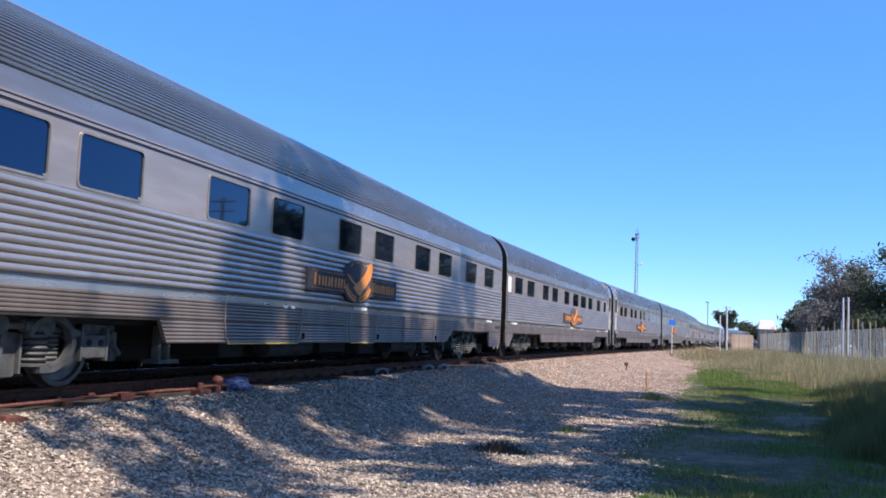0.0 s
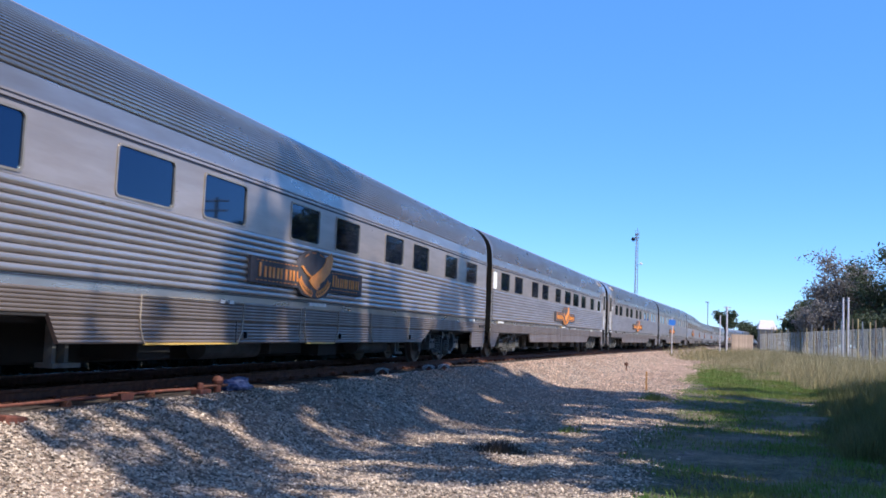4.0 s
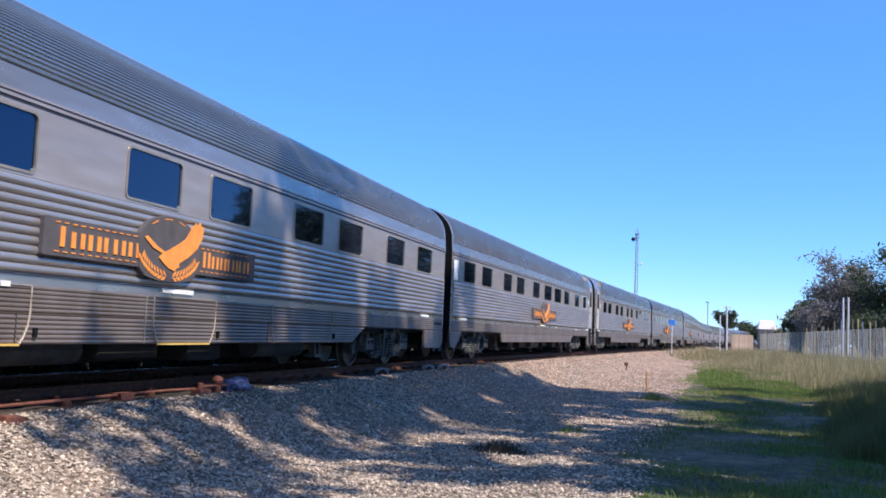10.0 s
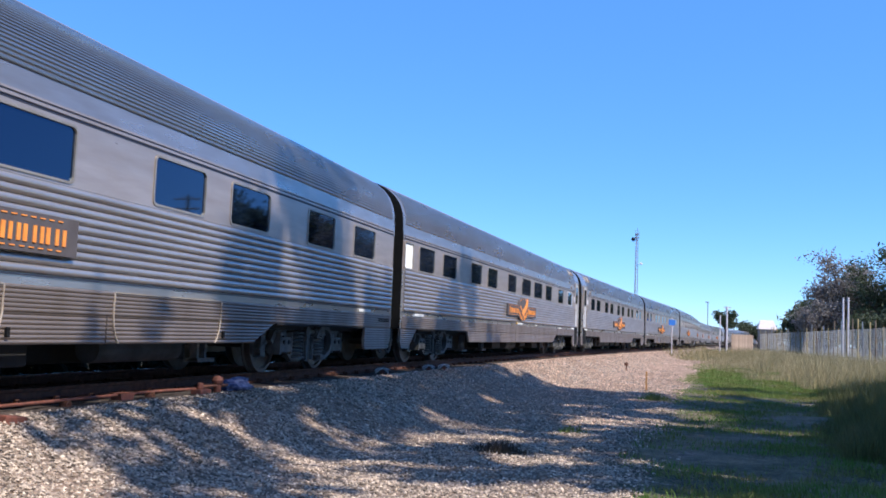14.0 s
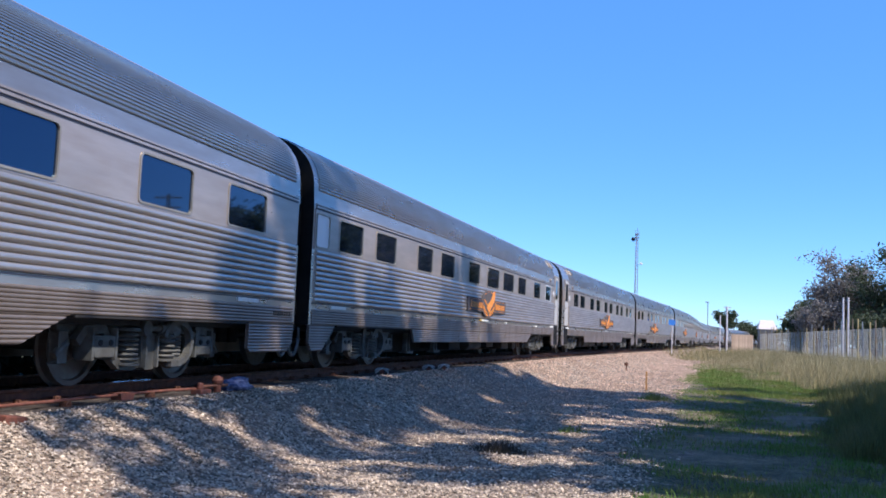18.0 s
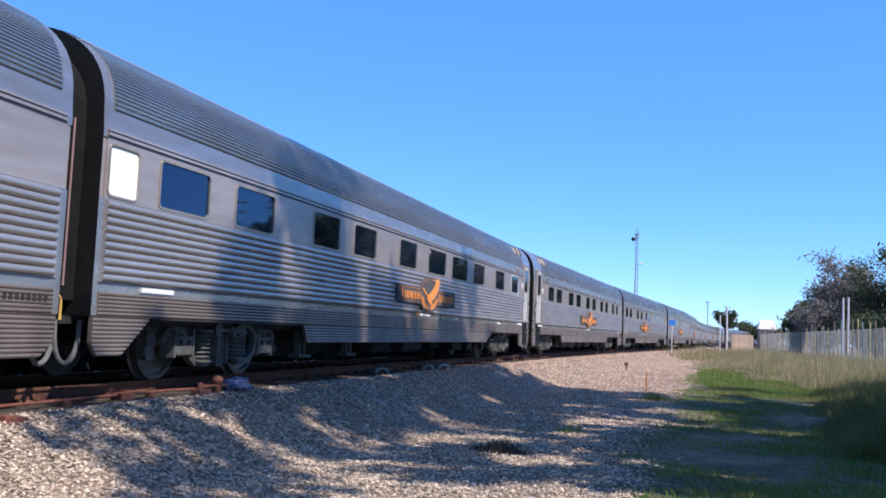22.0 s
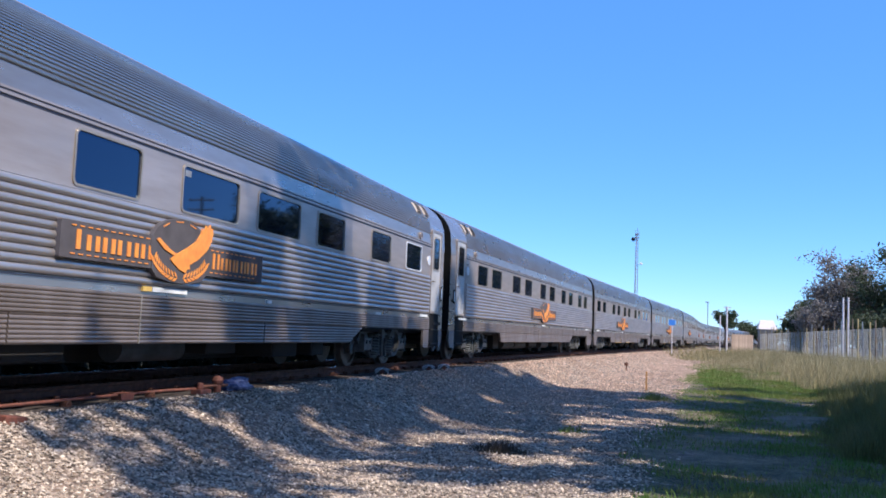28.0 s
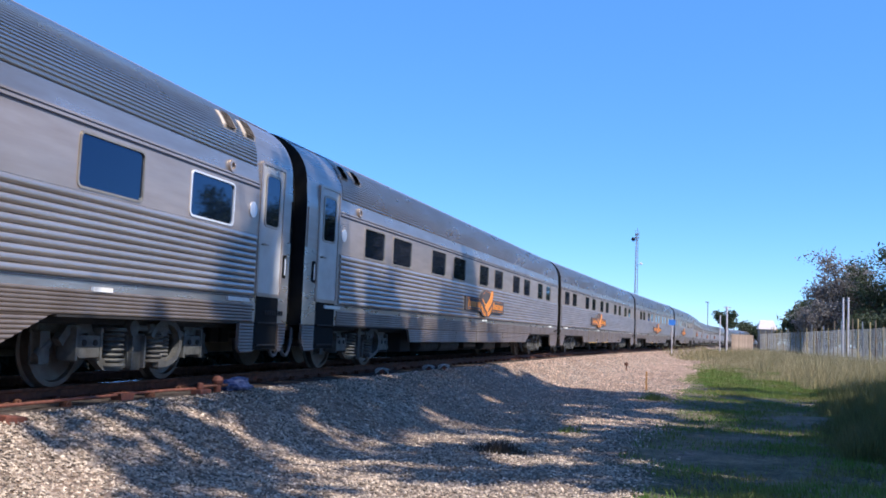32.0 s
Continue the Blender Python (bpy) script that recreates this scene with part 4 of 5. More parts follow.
# ---- track ----
def rail_section():
    return [(-0.07, -0.159), (-0.07, -0.145), (-0.012, -0.125), (-0.009, -0.045), (-0.035, -0.032), (-0.036, -0.008), (-0.028, 0.0),
            (0.028, 0.0), (0.036, -0.008), (0.035, -0.032), (0.009, -0.045), (0.012, -0.125), (0.07, -0.145), (0.07, -0.159)]


def build_rail(w, label):
    sec = rail_section()
    verts, faces, idx = [], [], []
    st = list(np.arange(-30, 120, 1.5)) + list(np.arange(120, 400, 5))
    n = len(sec)
    for s in st:
        x, y, h = line_at(s)
        for a, z in sec:
            verts.append((x + (w + a) * math.cos(h), y - (w + a) * math.sin(h), z))
    for j in range(len(st) - 1):
        for k in range(n - 1):
            faces.append((j * n + k, j * n + k + 1, (j + 1) * n + k + 1, (j + 1) * n + k))
            idx.append(1 if k == 6 else 0)
    tagged(new("rail", raw("rail", verts, faces, [RAIL, RAILHEAD], False, idx)), label, "rail", kind="structure")


build_rail(0.7525, "rusty rail with a polished head")
build_rail(-0.7525, "rusty rail with a polished head")

track_bed = tagged(new("track_bed"), "row of weathered sleepers with rail fastenings", "sleepers", kind="structure")
bm = bmesh.new()
box(bm, -1.32, 1.32, -0.125, 0.125, -0.30, -0.16, 0.012)
sleeper_mesh = mesh_of("sleeper", bm, SLEEPER)
bm = bmesh.new()
box(bm, -0.16, 0.16, -0.09, 0.09, -0.164, -0.145, 0.004)
for sx in (-1, 1):
    box(bm, sx * 0.075 - 0.02, sx * 0.075 + 0.02, -0.035, 0.035, -0.15, -0.10, 0.008)
    tube(bm, (sx * 0.115, 0, -0.15), (sx * 0.115, 0, -0.105), 0.018, n=8)
chair_mesh = mesh_of("rail_chair", bm, RAIL)
for k in range(190):
    s = 1.0 + 0.62 * k
    x, y, h = line_at(s)
    sl = new("sleeper", sleeper_mesh)
    sl.parent = track_bed
    sl.matrix_local = pose(x, y, 0, 0, 0, -math.degrees(h) + random.uniform(-0.7, 0.7))
    if k < 90:
        for w in (-0.7525, 0.7525):
            ch = new("rail_chair", chair_mesh)
            ch.parent = sl
            ch.location = (w, 0, 0)


# ---- loose stones ----
def stones(name, count, place, size, label, mat):
    rnd = np.random.RandomState(5)
    base = np.array([(1, 0, 0), (-1, 0, 0), (0, 1, 0), (0, -1, 0), (0, 0, 1), (0, 0, -1)], float)
    tri = [(0, 2, 4), (2, 1, 4), (1, 3, 4), (3, 0, 4), (2, 0, 5), (1, 2, 5), (3, 1, 5), (0, 3, 5)]
    verts, faces = [], []
    for k in range(count):
        x, y = place(rnd)
        r = size * rnd.uniform(0.5, 1.5)
        v = base * rnd.uniform(0.6, 1.15, (6, 3)) * r + rnd.normal(0, 0.18 * r, (6, 3))
        v[:, 2] *= 0.75
        a = rnd.uniform(0, 6.28)
        c, s_ = math.cos(a), math.sin(a)
        xy = v[:, :2] @ np.array([[c, s_], [-s_, c]])
        z0 = ground_z(x, y) + r * 0.25
        o = len(verts)
        verts += [(x + xy[j, 0], y + xy[j, 1], z0 + v[j, 2]) for j in range(6)]
        faces += [(a_ + o, b_ + o, c_ + o) for a_, b_, c_ in tri]
    tagged(new(name, raw(name, verts, faces, mat)), label, "gravel", kind="stuff")


def near_place(rnd):
    while True:
        y = 5 + 17 * rnd.rand() ** 1.5
        x = rnd.uniform(-0.82 * y, 0.06 * y)
        w = off_line(x, y)
        if w > 1.4 and grassy(x, y) < 0.25 * rnd.rand():
            return x, y


stones("gravel", 42000, near_place, 0.019, "pale loose gravel stones beside the track", STONE)
stones("ballast", 26000, lambda r: tuple(beside(r.uniform(16, 80), 1.45 + 5.5 * r.rand() ** 1.3)[:2]), 0.024, "pale track ballast along the rail", PALE_STONE)


# ---- trackside things ----
def small_things():
    # point rodding along the rail
    rod = tagged(new("point_rodding"), "rusty red point rodding beside the rail", "rodding")
    bm = bmesh.new()
    path_tube(bm, [beside(s, 1.22, -0.10) for s in np.arange(4.0, 10.01, 0.5)], 0.018, 8)
    path_tube(bm, [beside(s, 1.22, -0.10) for s in (10.0, 10.7)] + [beside(11.2, 1.34, -0.10)], 0.018, 8)
    part("rod", bm, PIPE, rod, "long red oxide rod")
    for s in (5.6, 7.2, 8.7, 10.3):
        bm = bmesh.new()
        p = beside(s, 1.22, 0)
        box(bm, p.x - 0.05, p.x + 0.05, p.y - 0.04, p.y + 0.04, -0.20, -0.125, 0.008)
        tube(bm, p + Vector((-0.05, 0, -0.125)), p + Vector((0.05, 0, -0.125)), 0.028, n=10)
        part("roller_stool", bm, RAIL, rod)
    bm = bmesh.new()
    p = beside(9.75, 1.2, 0)
    slab(bm, [(-0.15, -0.08), (0.15, -0.08), (0.1, -0.2), (-0.1, -0.2)], -0.07, 0.07)
    for v in bm.verts:
        v.co = Vector((p.x + v.co.y, p.y + v.co.x, v.co.z))
    part("rod_bracket", bm, PIPE, rod, "red oxide rod bracket")
    bm = bmesh.new()
    path_tube(bm, [beside(s, 1.50, -0.20) for s in (4.0, 6.0, 7.4)], 0.02, 8)
    part("lower_rod", bm, PIPE, rod)
    # crank base at the rod's end
    cr = tagged(new("point_crank"), "rusty red crank on a steel base plate by the rail", "track gear")
    p = beside(11.4, 1.40, 0.03)
    bm = bmesh.new()
    box(bm, -0.35, 0.35, -0.14, 0.14, -0.235, -0.205, 0.01)
    b = part("base_plate", bm, PIPE, cr)
    bm = bmesh.new()
    box(bm, -0.3, -0.05, -0.08, 0.08, -0.2, -0.13, 0.015)
    tube(bm, (-0.2, 0, -0.2), (-0.2, 0, -0.05), 0.05, 0.04, 12)
    part("pivot", bm, PIPE, cr)
    bm = bmesh.new()
    tube(bm, (0.2, 0, -0.2), (0.2, 0, -0.06), 0.045, 0.055, 12)
    lathe(bm, [(0.02, -0.09), (0.07, -0.07), (0.08, -0.03), (0.06, 0.01), (0.02, 0.03)], (0.2, 0, 0), axis="z", n=14)
    part("adjuster", bm, PIPE, cr)
    bm = bmesh.new()
    tube(bm, (-0.2, 0, -0.1), (0.42, -0.02, -0.1), 0.02, n=8)
    part("link", bm, RAIL, cr)
    cr.matrix_world = pose(p.x, p.y, 0.03, 0, 0, 84)
    # junction lid near the left foot of the bank
    bx = tagged(new("cable_pit_lid"), "rusty red steel cable pit lid in the gravel", "pit lid")
    bm = bmesh.new()
    box(bm, -0.12, 0.12, -0.08, 0.08, -0.06, 0.02, 0.012)
    part("lid", bm, PIPE, bx)
    bm = bmesh.new()
    box(bm, -0.16, 0.16, -0.11, 0.11, -0.12, -0.04, 0.01)
    part("surround", bm, RAIL, bx)
    q = beside(7.35, 1.66, 0)
    bx.matrix_world = pose(q.x, q.y, ground_z(q.x, q.y) + 0.03, 2, 6, 80)
    # crumpled bag
    bm = bmesh.new()
    bmesh.ops.create_icosphere(bm, subdivisions=3, radius=1.0)
    for v in bm.verts:
        f = 1 + 0.35 * noise.noise(v.co * 1.7) + 0.18 * noise.noise(v.co * 4.5)
        v.co = Vector((v.co.x * 0.26 * f, v.co.y * 0.16 * f, max(v.co.z, -0.35) * 0.13 * f))
    q = beside(12.05, 1.45, 0)
    bag = tagged(new("crumpled_bag", mesh_of("crumpled_bag", bm, BLUE_CLOTH)), "crumpled blue and white bag lying on ballast", "bag")
    bag.matrix_world = pose(q.x, q.y, ground_z(q.x, q.y) + 0.07, 0, 0, 70)
    # bent cable ends beside the rail
    for s, w in ((21.65, 1.4), (18.8, 1.25), (22.6, 1.5)):
        cb = tagged(new("cable_loop"), "pale looped cable end beside the rail", "cable")
        q = beside(s, w, 0)
        z = ground_z(q.x, q.y)
        bm = bmesh.new()
        path_tube(bm, [(0.18 * math.cos(a), 0.05 * math.sin(a * 2), 0.02 + 0.1 * abs(math.sin(a))) for a in np.linspace(0, 5.6, 15)], 0.018, 7)
        part("loop", bm, GALV, cb)
        bm = bmesh.new()
        tube(bm, (0, 0, -0.08), (0, 0, 0.06), 0.05, 0.045, 10)
        part("stub", bm, PIPE, cb)
        cb.matrix_world = pose(q.x, q.y, z, 0, 0, 60)
    # marker peg and stake
    mk = tagged(new("marker_peg"), "short dark marker peg in sunlit gravel", "marker")
    bm = bmesh.new()
    box(bm, -0.03, 0.03, -0.03, 0.03, -0.1, 0.42, 0.006)
    part("peg", bm, RAIL, mk)
    bm = bmesh.new()
    box(bm, -0.09, 0.09, -0.02, 0.02, 0.24, 0.36, 0.01)
    part("plate", bm, RAIL, mk)
    mk.location = (-2.05, 46.0, ground_z(-2.05, 46.0))
    bm = bmesh.new()
    box(bm, -0.026, 0.026, -0.024, 0.024, -0.15, 0.58, 0.006)
    tube(bm, (-0.02, 0, 0.28), (-0.1, 0, 0.16), 0.012, 0.006, 6)
    st = tagged(new("timber_stake", mesh_of("timber_stake", bm, STAKE)), "orange-brown timber stake in gravel", "stake")
    st.location = (-0.7, 29.6, ground_z(-0.7, 29.6))


small_things()


# ---- plants ----
def blades(name, pts, mat, label, height, width, cat):
    """Bent two-segment grass blades at the given places."""
    rnd = random.Random(11)
    verts, faces = [], []
    for x, y, k in pts:
        z = ground_z(x, y) - 0.02
        a = rnd.uniform(0, math.tau)
        h = height * k * rnd.uniform(0.5, 1.2)
        w = width * rnd.uniform(0.7, 1.3)
        dx, dy = math.cos(a), math.sin(a)
        lean = h * rnd.uniform(0.1, 0.6)
        b = rnd.uniform(0, math.tau)
        lx, ly = lean * math.cos(b), lean * math.sin(b)
        o = len(verts)
        verts += [(x - dx * w, y - dy * w, z), (x + dx * w, y + dy * w, z), (x + dx * w * 0.7 + lx * 0.4, y + dy * w * 0.7 + ly * 0.4, z + h * 0.6),
                  (x - dx * w * 0.7 + lx * 0.4, y - dy * w * 0.7 + ly * 0.4, z + h * 0.6), (x + lx, y + ly, z + h)]
        faces += [(o, o + 1, o + 2, o + 3), (o + 3, o + 2, o + 4)]
    tagged(new(name, raw(name, verts, faces, mat)), label, cat, kind="stuff")


rnd = random.Random(3)
pts = []
while len(pts) < 190000:
    y = 8 + 58 * rnd.random() ** 1.4
    x = rnd.uniform(-1.0, 0.30 * y + 2)
    g = grassy(x, y)
    if g > 0 and rnd.random() < min(1, 0.25 + g * 0.5) * (0.42 + 1.1 * noise.noise((x * 0.5, y * 0.7, 1)) + 0.7 * noise.noise((x * 2, y * 2.6, 6)) + (0.5 if y > 29 else 0)):
        pts.append((x, y, 0.7 + 0.6 * rnd.random()))
while len(pts) < 225000:
    y = rnd.uniform(29, 54)
    x = rnd.uniform(1.2, 7)
    if grassy(x, y) > 0.2 * rnd.random():
        pts.append((x, y, 1.0 + 0.6 * rnd.random()))
blades("grass", pts, GRASS, "short green grass on the verge", 0.085, 0.0065, "grass")
pts = []
while len(pts) < 100000:
    y = rnd.uniform(27, 120)
    x = rnd.uniform(0.03 * y, 0.30 * y)
    if (y > 40 or x > 4.6) and x > 3.2 - 0.05 * min(max(y - 45, 0), 40) + 1.2 * noise.noise((y * 0.2, 2, 2)) and noise.noise((x * 0.5, y * 0.3, 9)) > -0.3:
        k = min(1, max(0.25, (x - 3) / 4))
        pts.append((x, y, k))
near = [p for p in pts if p[1] < 35 + 5 * noise.noise((p[0] * 0.6, p[1] * 0.3, 5))]
while len(near) < 38000:
    y = rnd.uniform(14, 31)
    r = rnd.uniform(0.13, 0.28)
    k = max(0.0, (r - 0.135 + 0.03 * noise.noise((y * 0.6, r * 30, 8))) * 9)
    if rnd.random() < k * 1.6:
        near.append((r * y, y, min(1.0, 0.12 + k) * rnd.uniform(0.6, 1.0)))
blades("tall_grass", near, LONG_GRASS, "tall green and straw grass beside the verge", 0.95, 0.0045, "grass")
seen = set(near)
pts = [p for p in pts if p not in seen]
blades("dry_grass", pts, DRY, "tall dry grass along the fence", 1.05, 0.0045, "grass")
pts = []
while len(pts) < 2600:
    s, w = rnd.uniform(76, 140), rnd.gauss(3.6, 0.9)
    q = beside(s, w)
    pts.append((q.x, q.y, 1.0))
blades("weeds", pts, DRY, "dry weeds at the foot of the bank", 0.5, 0.02, "weeds")


def tuft(name, x, y, r, h, n, mat, label):
    rn = random.Random(int(x * 10 + y))
    spots = [(rn.gauss(0, r * 0.5), rn.gauss(0, r * 0.5)) for k in range(n)]
    blades(name, [(x + a, y + b, max(0.25, 1.15 - math.hypot(a, b) / r)) for a, b in spots], mat, label, h, 0.006, "bush")


WEED = material("dark_weed", (0.08, 0.052, 0.04), 0.85, 0, (0.045, 0.042, 0.024), 3, spread=0.3, island=True)
tuft("low_bush", -2.2, 12.6, 0.5, 0.19, 760, WEED, "low dark reddish weed clump on gravel")
tuft("low_bush", -0.4, 25.5, 0.5, 0.3, 420, GRASS, "low green weed clump on gravel")
tuft("low_bush", -1.55, 15.6, 0.35, 0.16, 220, GRASS, "thin green weed clump on gravel")


def tree(x, y, height, spread_r, seed, mat, label, leaves=5200, trunk_r=0.22, leaf=0.16, low=0.3, name="tree", tight=1.0):
    """A tapered trunk, forking limbs and a crown of small leaf clumps with gaps."""
    rn = random.Random(seed)
    z0 = ground_z(x, y) - 0.1
    t = tagged(new(name), label, "tree")
    t.location = (x, y, z0)
    bm = bmesh.new()
    fork = height * low
    mid = Vector((rn.uniform(-0.3, 0.3), rn.uniform(-0.3, 0.3), fork))
    tube(bm, (0, 0, 0), mid, trunk_r, trunk_r * 0.75, 10)
    tips = []
    for k in range(9):
        a = k * math.tau / 9 + rn.uniform(-0.3, 0.3)
        reach = spread_r * rn.uniform(0.45, 0.9)
        top = Vector((math.cos(a) * reach, math.sin(a) * reach, height * rn.uniform(max(0.55, low + 0.06), 0.93)))
        elbow = mid.lerp(top, 0.5) + Vector((rn.uniform(-0.4, 0.4), rn.uniform(-0.4, 0.4), 0.3))
        tube(bm, mid, elbow, trunk_r * 0.5, trunk_r * 0.3, 7)
        tube(bm, elbow, top, trunk_r * 0.3, trunk_r * 0.08, 6)
        tips += [elbow.lerp(top, f) for f in (0.3, 0.65, 1.0)]
        for j in range(3):
            b = elbow.lerp(top, rn.uniform(0.2, 0.8))
            e = b + Vector((rn.uniform(-1, 1), rn.uniform(-1, 1), rn.uniform(0, 0.9))) * spread_r * 0.35
            tube(bm, b, e, trunk_r * 0.12, trunk_r * 0.04, 5)
            tips.append(e)
    part("trunk", bm, BARK, t, "forked bark-covered trunk and limbs")
    verts, faces = [], []
    clumps = [(p + Vector((rn.gauss(0, 0.3), rn.gauss(0, 0.3), rn.gauss(0, 0.25))), spread_r * rn.uniform(0.14, 0.30)) for p in tips for _ in range(2 if tight == 1.0 else 1)]
    for k in range(leaves):
        c, r = clumps[rn.randrange(len(clumps))]
        p = c + Vector((rn.gauss(0, 1), rn.gauss(0, 1), rn.gauss(0, 0.75))) * r * 0.62 * tight
        d = Vector((rn.gauss(0, 1), rn.gauss(0, 1), rn.gauss(0, 1))).normalized()
        e = d.cross(Vector((rn.gauss(0, 1), rn.gauss(0, 1), rn.gauss(0, 1)))).normalized()
        w = leaf * rn.uniform(0.6, 1.4)
        o = len(verts)
        verts += [p - d * w, p + e * w * 0.45, p + d * w, p - e * w * 0.45]
        faces.append((o, o + 1, o + 2, o + 3))
    part("crown", raw("crown", [tuple(v) for v in verts], faces, mat), mat, t, "uneven leafy crown with gaps")
    return t


# trees behind the fence
tree(17.8, 104, 11.6, 4.1, 21, LEAF_BROWN, "tall brownish tree behind the fence", 8500, 0.35, leaf=0.15, low=0.2)
tree(14.2, 101, 6.4, 2.5, 22, LEAF_BROWN, "lower brownish tree behind the fence", 7000, 0.3, leaf=0.14, low=0.15)
tree(21.6, 99, 11.2, 4.6, 23, LEAF, "tall dark tree behind the fence", 8500, 0.4, leaf=0.16, low=0.15)
tree(25.0, 97, 15.5, 4.8, 24, LEAF_BROWN, "tall dense tree behind the fence", 8500, 0.3, leaf=0.16, low=0.15)
tree(18.5, 92, 4.8, 3.0, 25, LEAF, "dark low tree by the fence", 6500, 0.25, leaf=0.14, low=0.1)
tree(22.5, 90, 6.5, 3.6, 26, LEAF, "dark low tree by the fence", 6500, 0.25, leaf=0.14, low=0.1)
for k, (x, y, h, r) in enumerate(((11.8, 215, 8.7, 2.5), (22.0, 290, 7.2, 3.4), (26.0, 300, 7.0, 3.6), (30.5, 292, 6.6, 3.6), (30.5, 240, 4.6, 4), (35, 232, 4.8, 4), (39, 215, 5.0, 4.2), (3, 260, 5.5, 4))):
    tree(x, y, h, r, 40 + k, LEAF, "distant dark round-crowned tree", 2600, 0.3, leaf=0.3, low=0.45 if k == 0 else 0.2)

# shade trees past the verge, in a row from beside the camera on; their shadows fall over the gravel and reach the train
ACROSS, TO_SUN = Vector((-math.cos(SUN_AZ), math.sin(SUN_AZ), 0)), Vector((math.sin(SUN_AZ), math.cos(SUN_AZ), 0))
SHADE = ((6.0, 1.8, 13.6, 1.7, 480), (9.3, 3.0, 21.5, 2.6, 2000), (12.8, 2.6, 24.0, 3.0, 4200), (17.0, 2.2, 25.5, 3.2, 7800), (20.6, 2.2, 27.0, 3.0, 7200), (24.8, 2.6, 17.0, 3.0, 4600), (29.4, 7.5, 23.5, 2.8, 4600), (23.0, 2.2, 24.6, 2.4, 3600),
         (11.4, 3.6, 13.0, 2.4, 2000), (15.2, 3.0, 14.5, 2.8, 4200), (19.5, 3.0, 15.5, 2.8, 3000), (12.2, 1.6, 7.0, 2.2, 2600), (14.0, 1.2, 5.6, 1.8, 1900), (16.5, 1.5, 8.0, 2.4, 3300), (21.5, 1.5, 8.6, 2.4, 3300), (26.5, 3.4, 11.5, 2.4, 4300))
for k, (c, d, h, r, count) in enumerate(SHADE):
    at = ACROSS * c + TO_SUN * d
    tree(at.x, at.y, h, r, 60 + k, LEAF, "leafy gum tree shading the gravel and the train" if h > 12 else "leafy dark green tree shading the verge", count, 0.2, leaf=0.26, low=0.78 if c < 7 else 0.5 if h > 20 else 0.3, tight=0.62)

# dense trees beyond the fence, mirrored in the train's side
BELT = ((31.0, 103.0, 15.5, 5.2), (37.0, 112.0, 18.0, 6.0), (35.0, 97.0, 16.0, 5.0), (43.0, 108.0, 19.5, 5.5), (49.0, 112.0, 18.0, 5.0), (29.0, 118.0, 15.0, 5.0), (46.5, 101.0, 12.5, 4.6), (36.0, 138.0, 16.0, 5.8), (25.5, 136.0, 11.5, 5.0),
        (19.5, 140.0, 8.0, 4.6), (25.5, 166.0, 9.5, 5.2), (33.0, 195.0, 10.5, 5.5), (28.5, 101.0, 7.5, 4.2), (34.0, 99.0, 7.0, 4.4), (40.0, 104.0, 7.5, 4.4))
# unseen trees added beside and behind the camera to block low skylight
BELT += ((27.0, 22.0, 15.0, 4.5), (31.0, 13.0, 16.0, 5.0), (28.0, 3.0, 15.0, 4.8), (30.0, -7.0, 16.0, 5.0), (26.0, -15.0, 15.0, 4.8), (25.0, 27.0, 10.0, 3.2), (36.0, 24.0, 17.0, 5.0), (18.0, -20.0, 14.0, 4.8))
for k, (x, y, h, r) in enumerate(BELT):
    tree(x, y, h, r, 160 + k, LEAF, "dense dark green tree for mirror images and for blocking skylight", 6000, 0.3, leaf=0.34, low=0.12)


def under_train_scrub():
    """Low dense scrub added along the far side of the line to darken the gap under the train."""
    rn = random.Random(77)
    verts, faces = [], []
    for k in range(34000):
        s = -10 + 150 * rn.random() ** 1.5
        p = beside(s, -3.5 + rn.gauss(0, 0.35))
        hgt = 1.3 + 0.3 * noise.noise((s * 0.4, 0, 0))
        c = Vector((p.x, p.y, LOW + 0.1 + hgt * rn.random()))
        d = Vector((rn.gauss(0, 1), rn.gauss(0, 1), rn.gauss(0, 1))).normalized()
        e = d.cross(Vector((rn.gauss(0, 1), rn.gauss(0, 1), rn.gauss(0, 1)))).normalized()
        w = rn.uniform(0.1, 0.24)
        o = len(verts)
        verts += [tuple(c - d * w), tuple(c + e * w * 0.5), tuple(c + d * w), tuple(c - e * w * 0.5)]
        faces.append((o, o + 1, o + 2, o + 3))
    tagged(new("scrub", raw("scrub", verts, faces, SCRUB)), "added low scrub that darkens the gap under the train", "scrub", kind="stuff")


under_train_scrub()


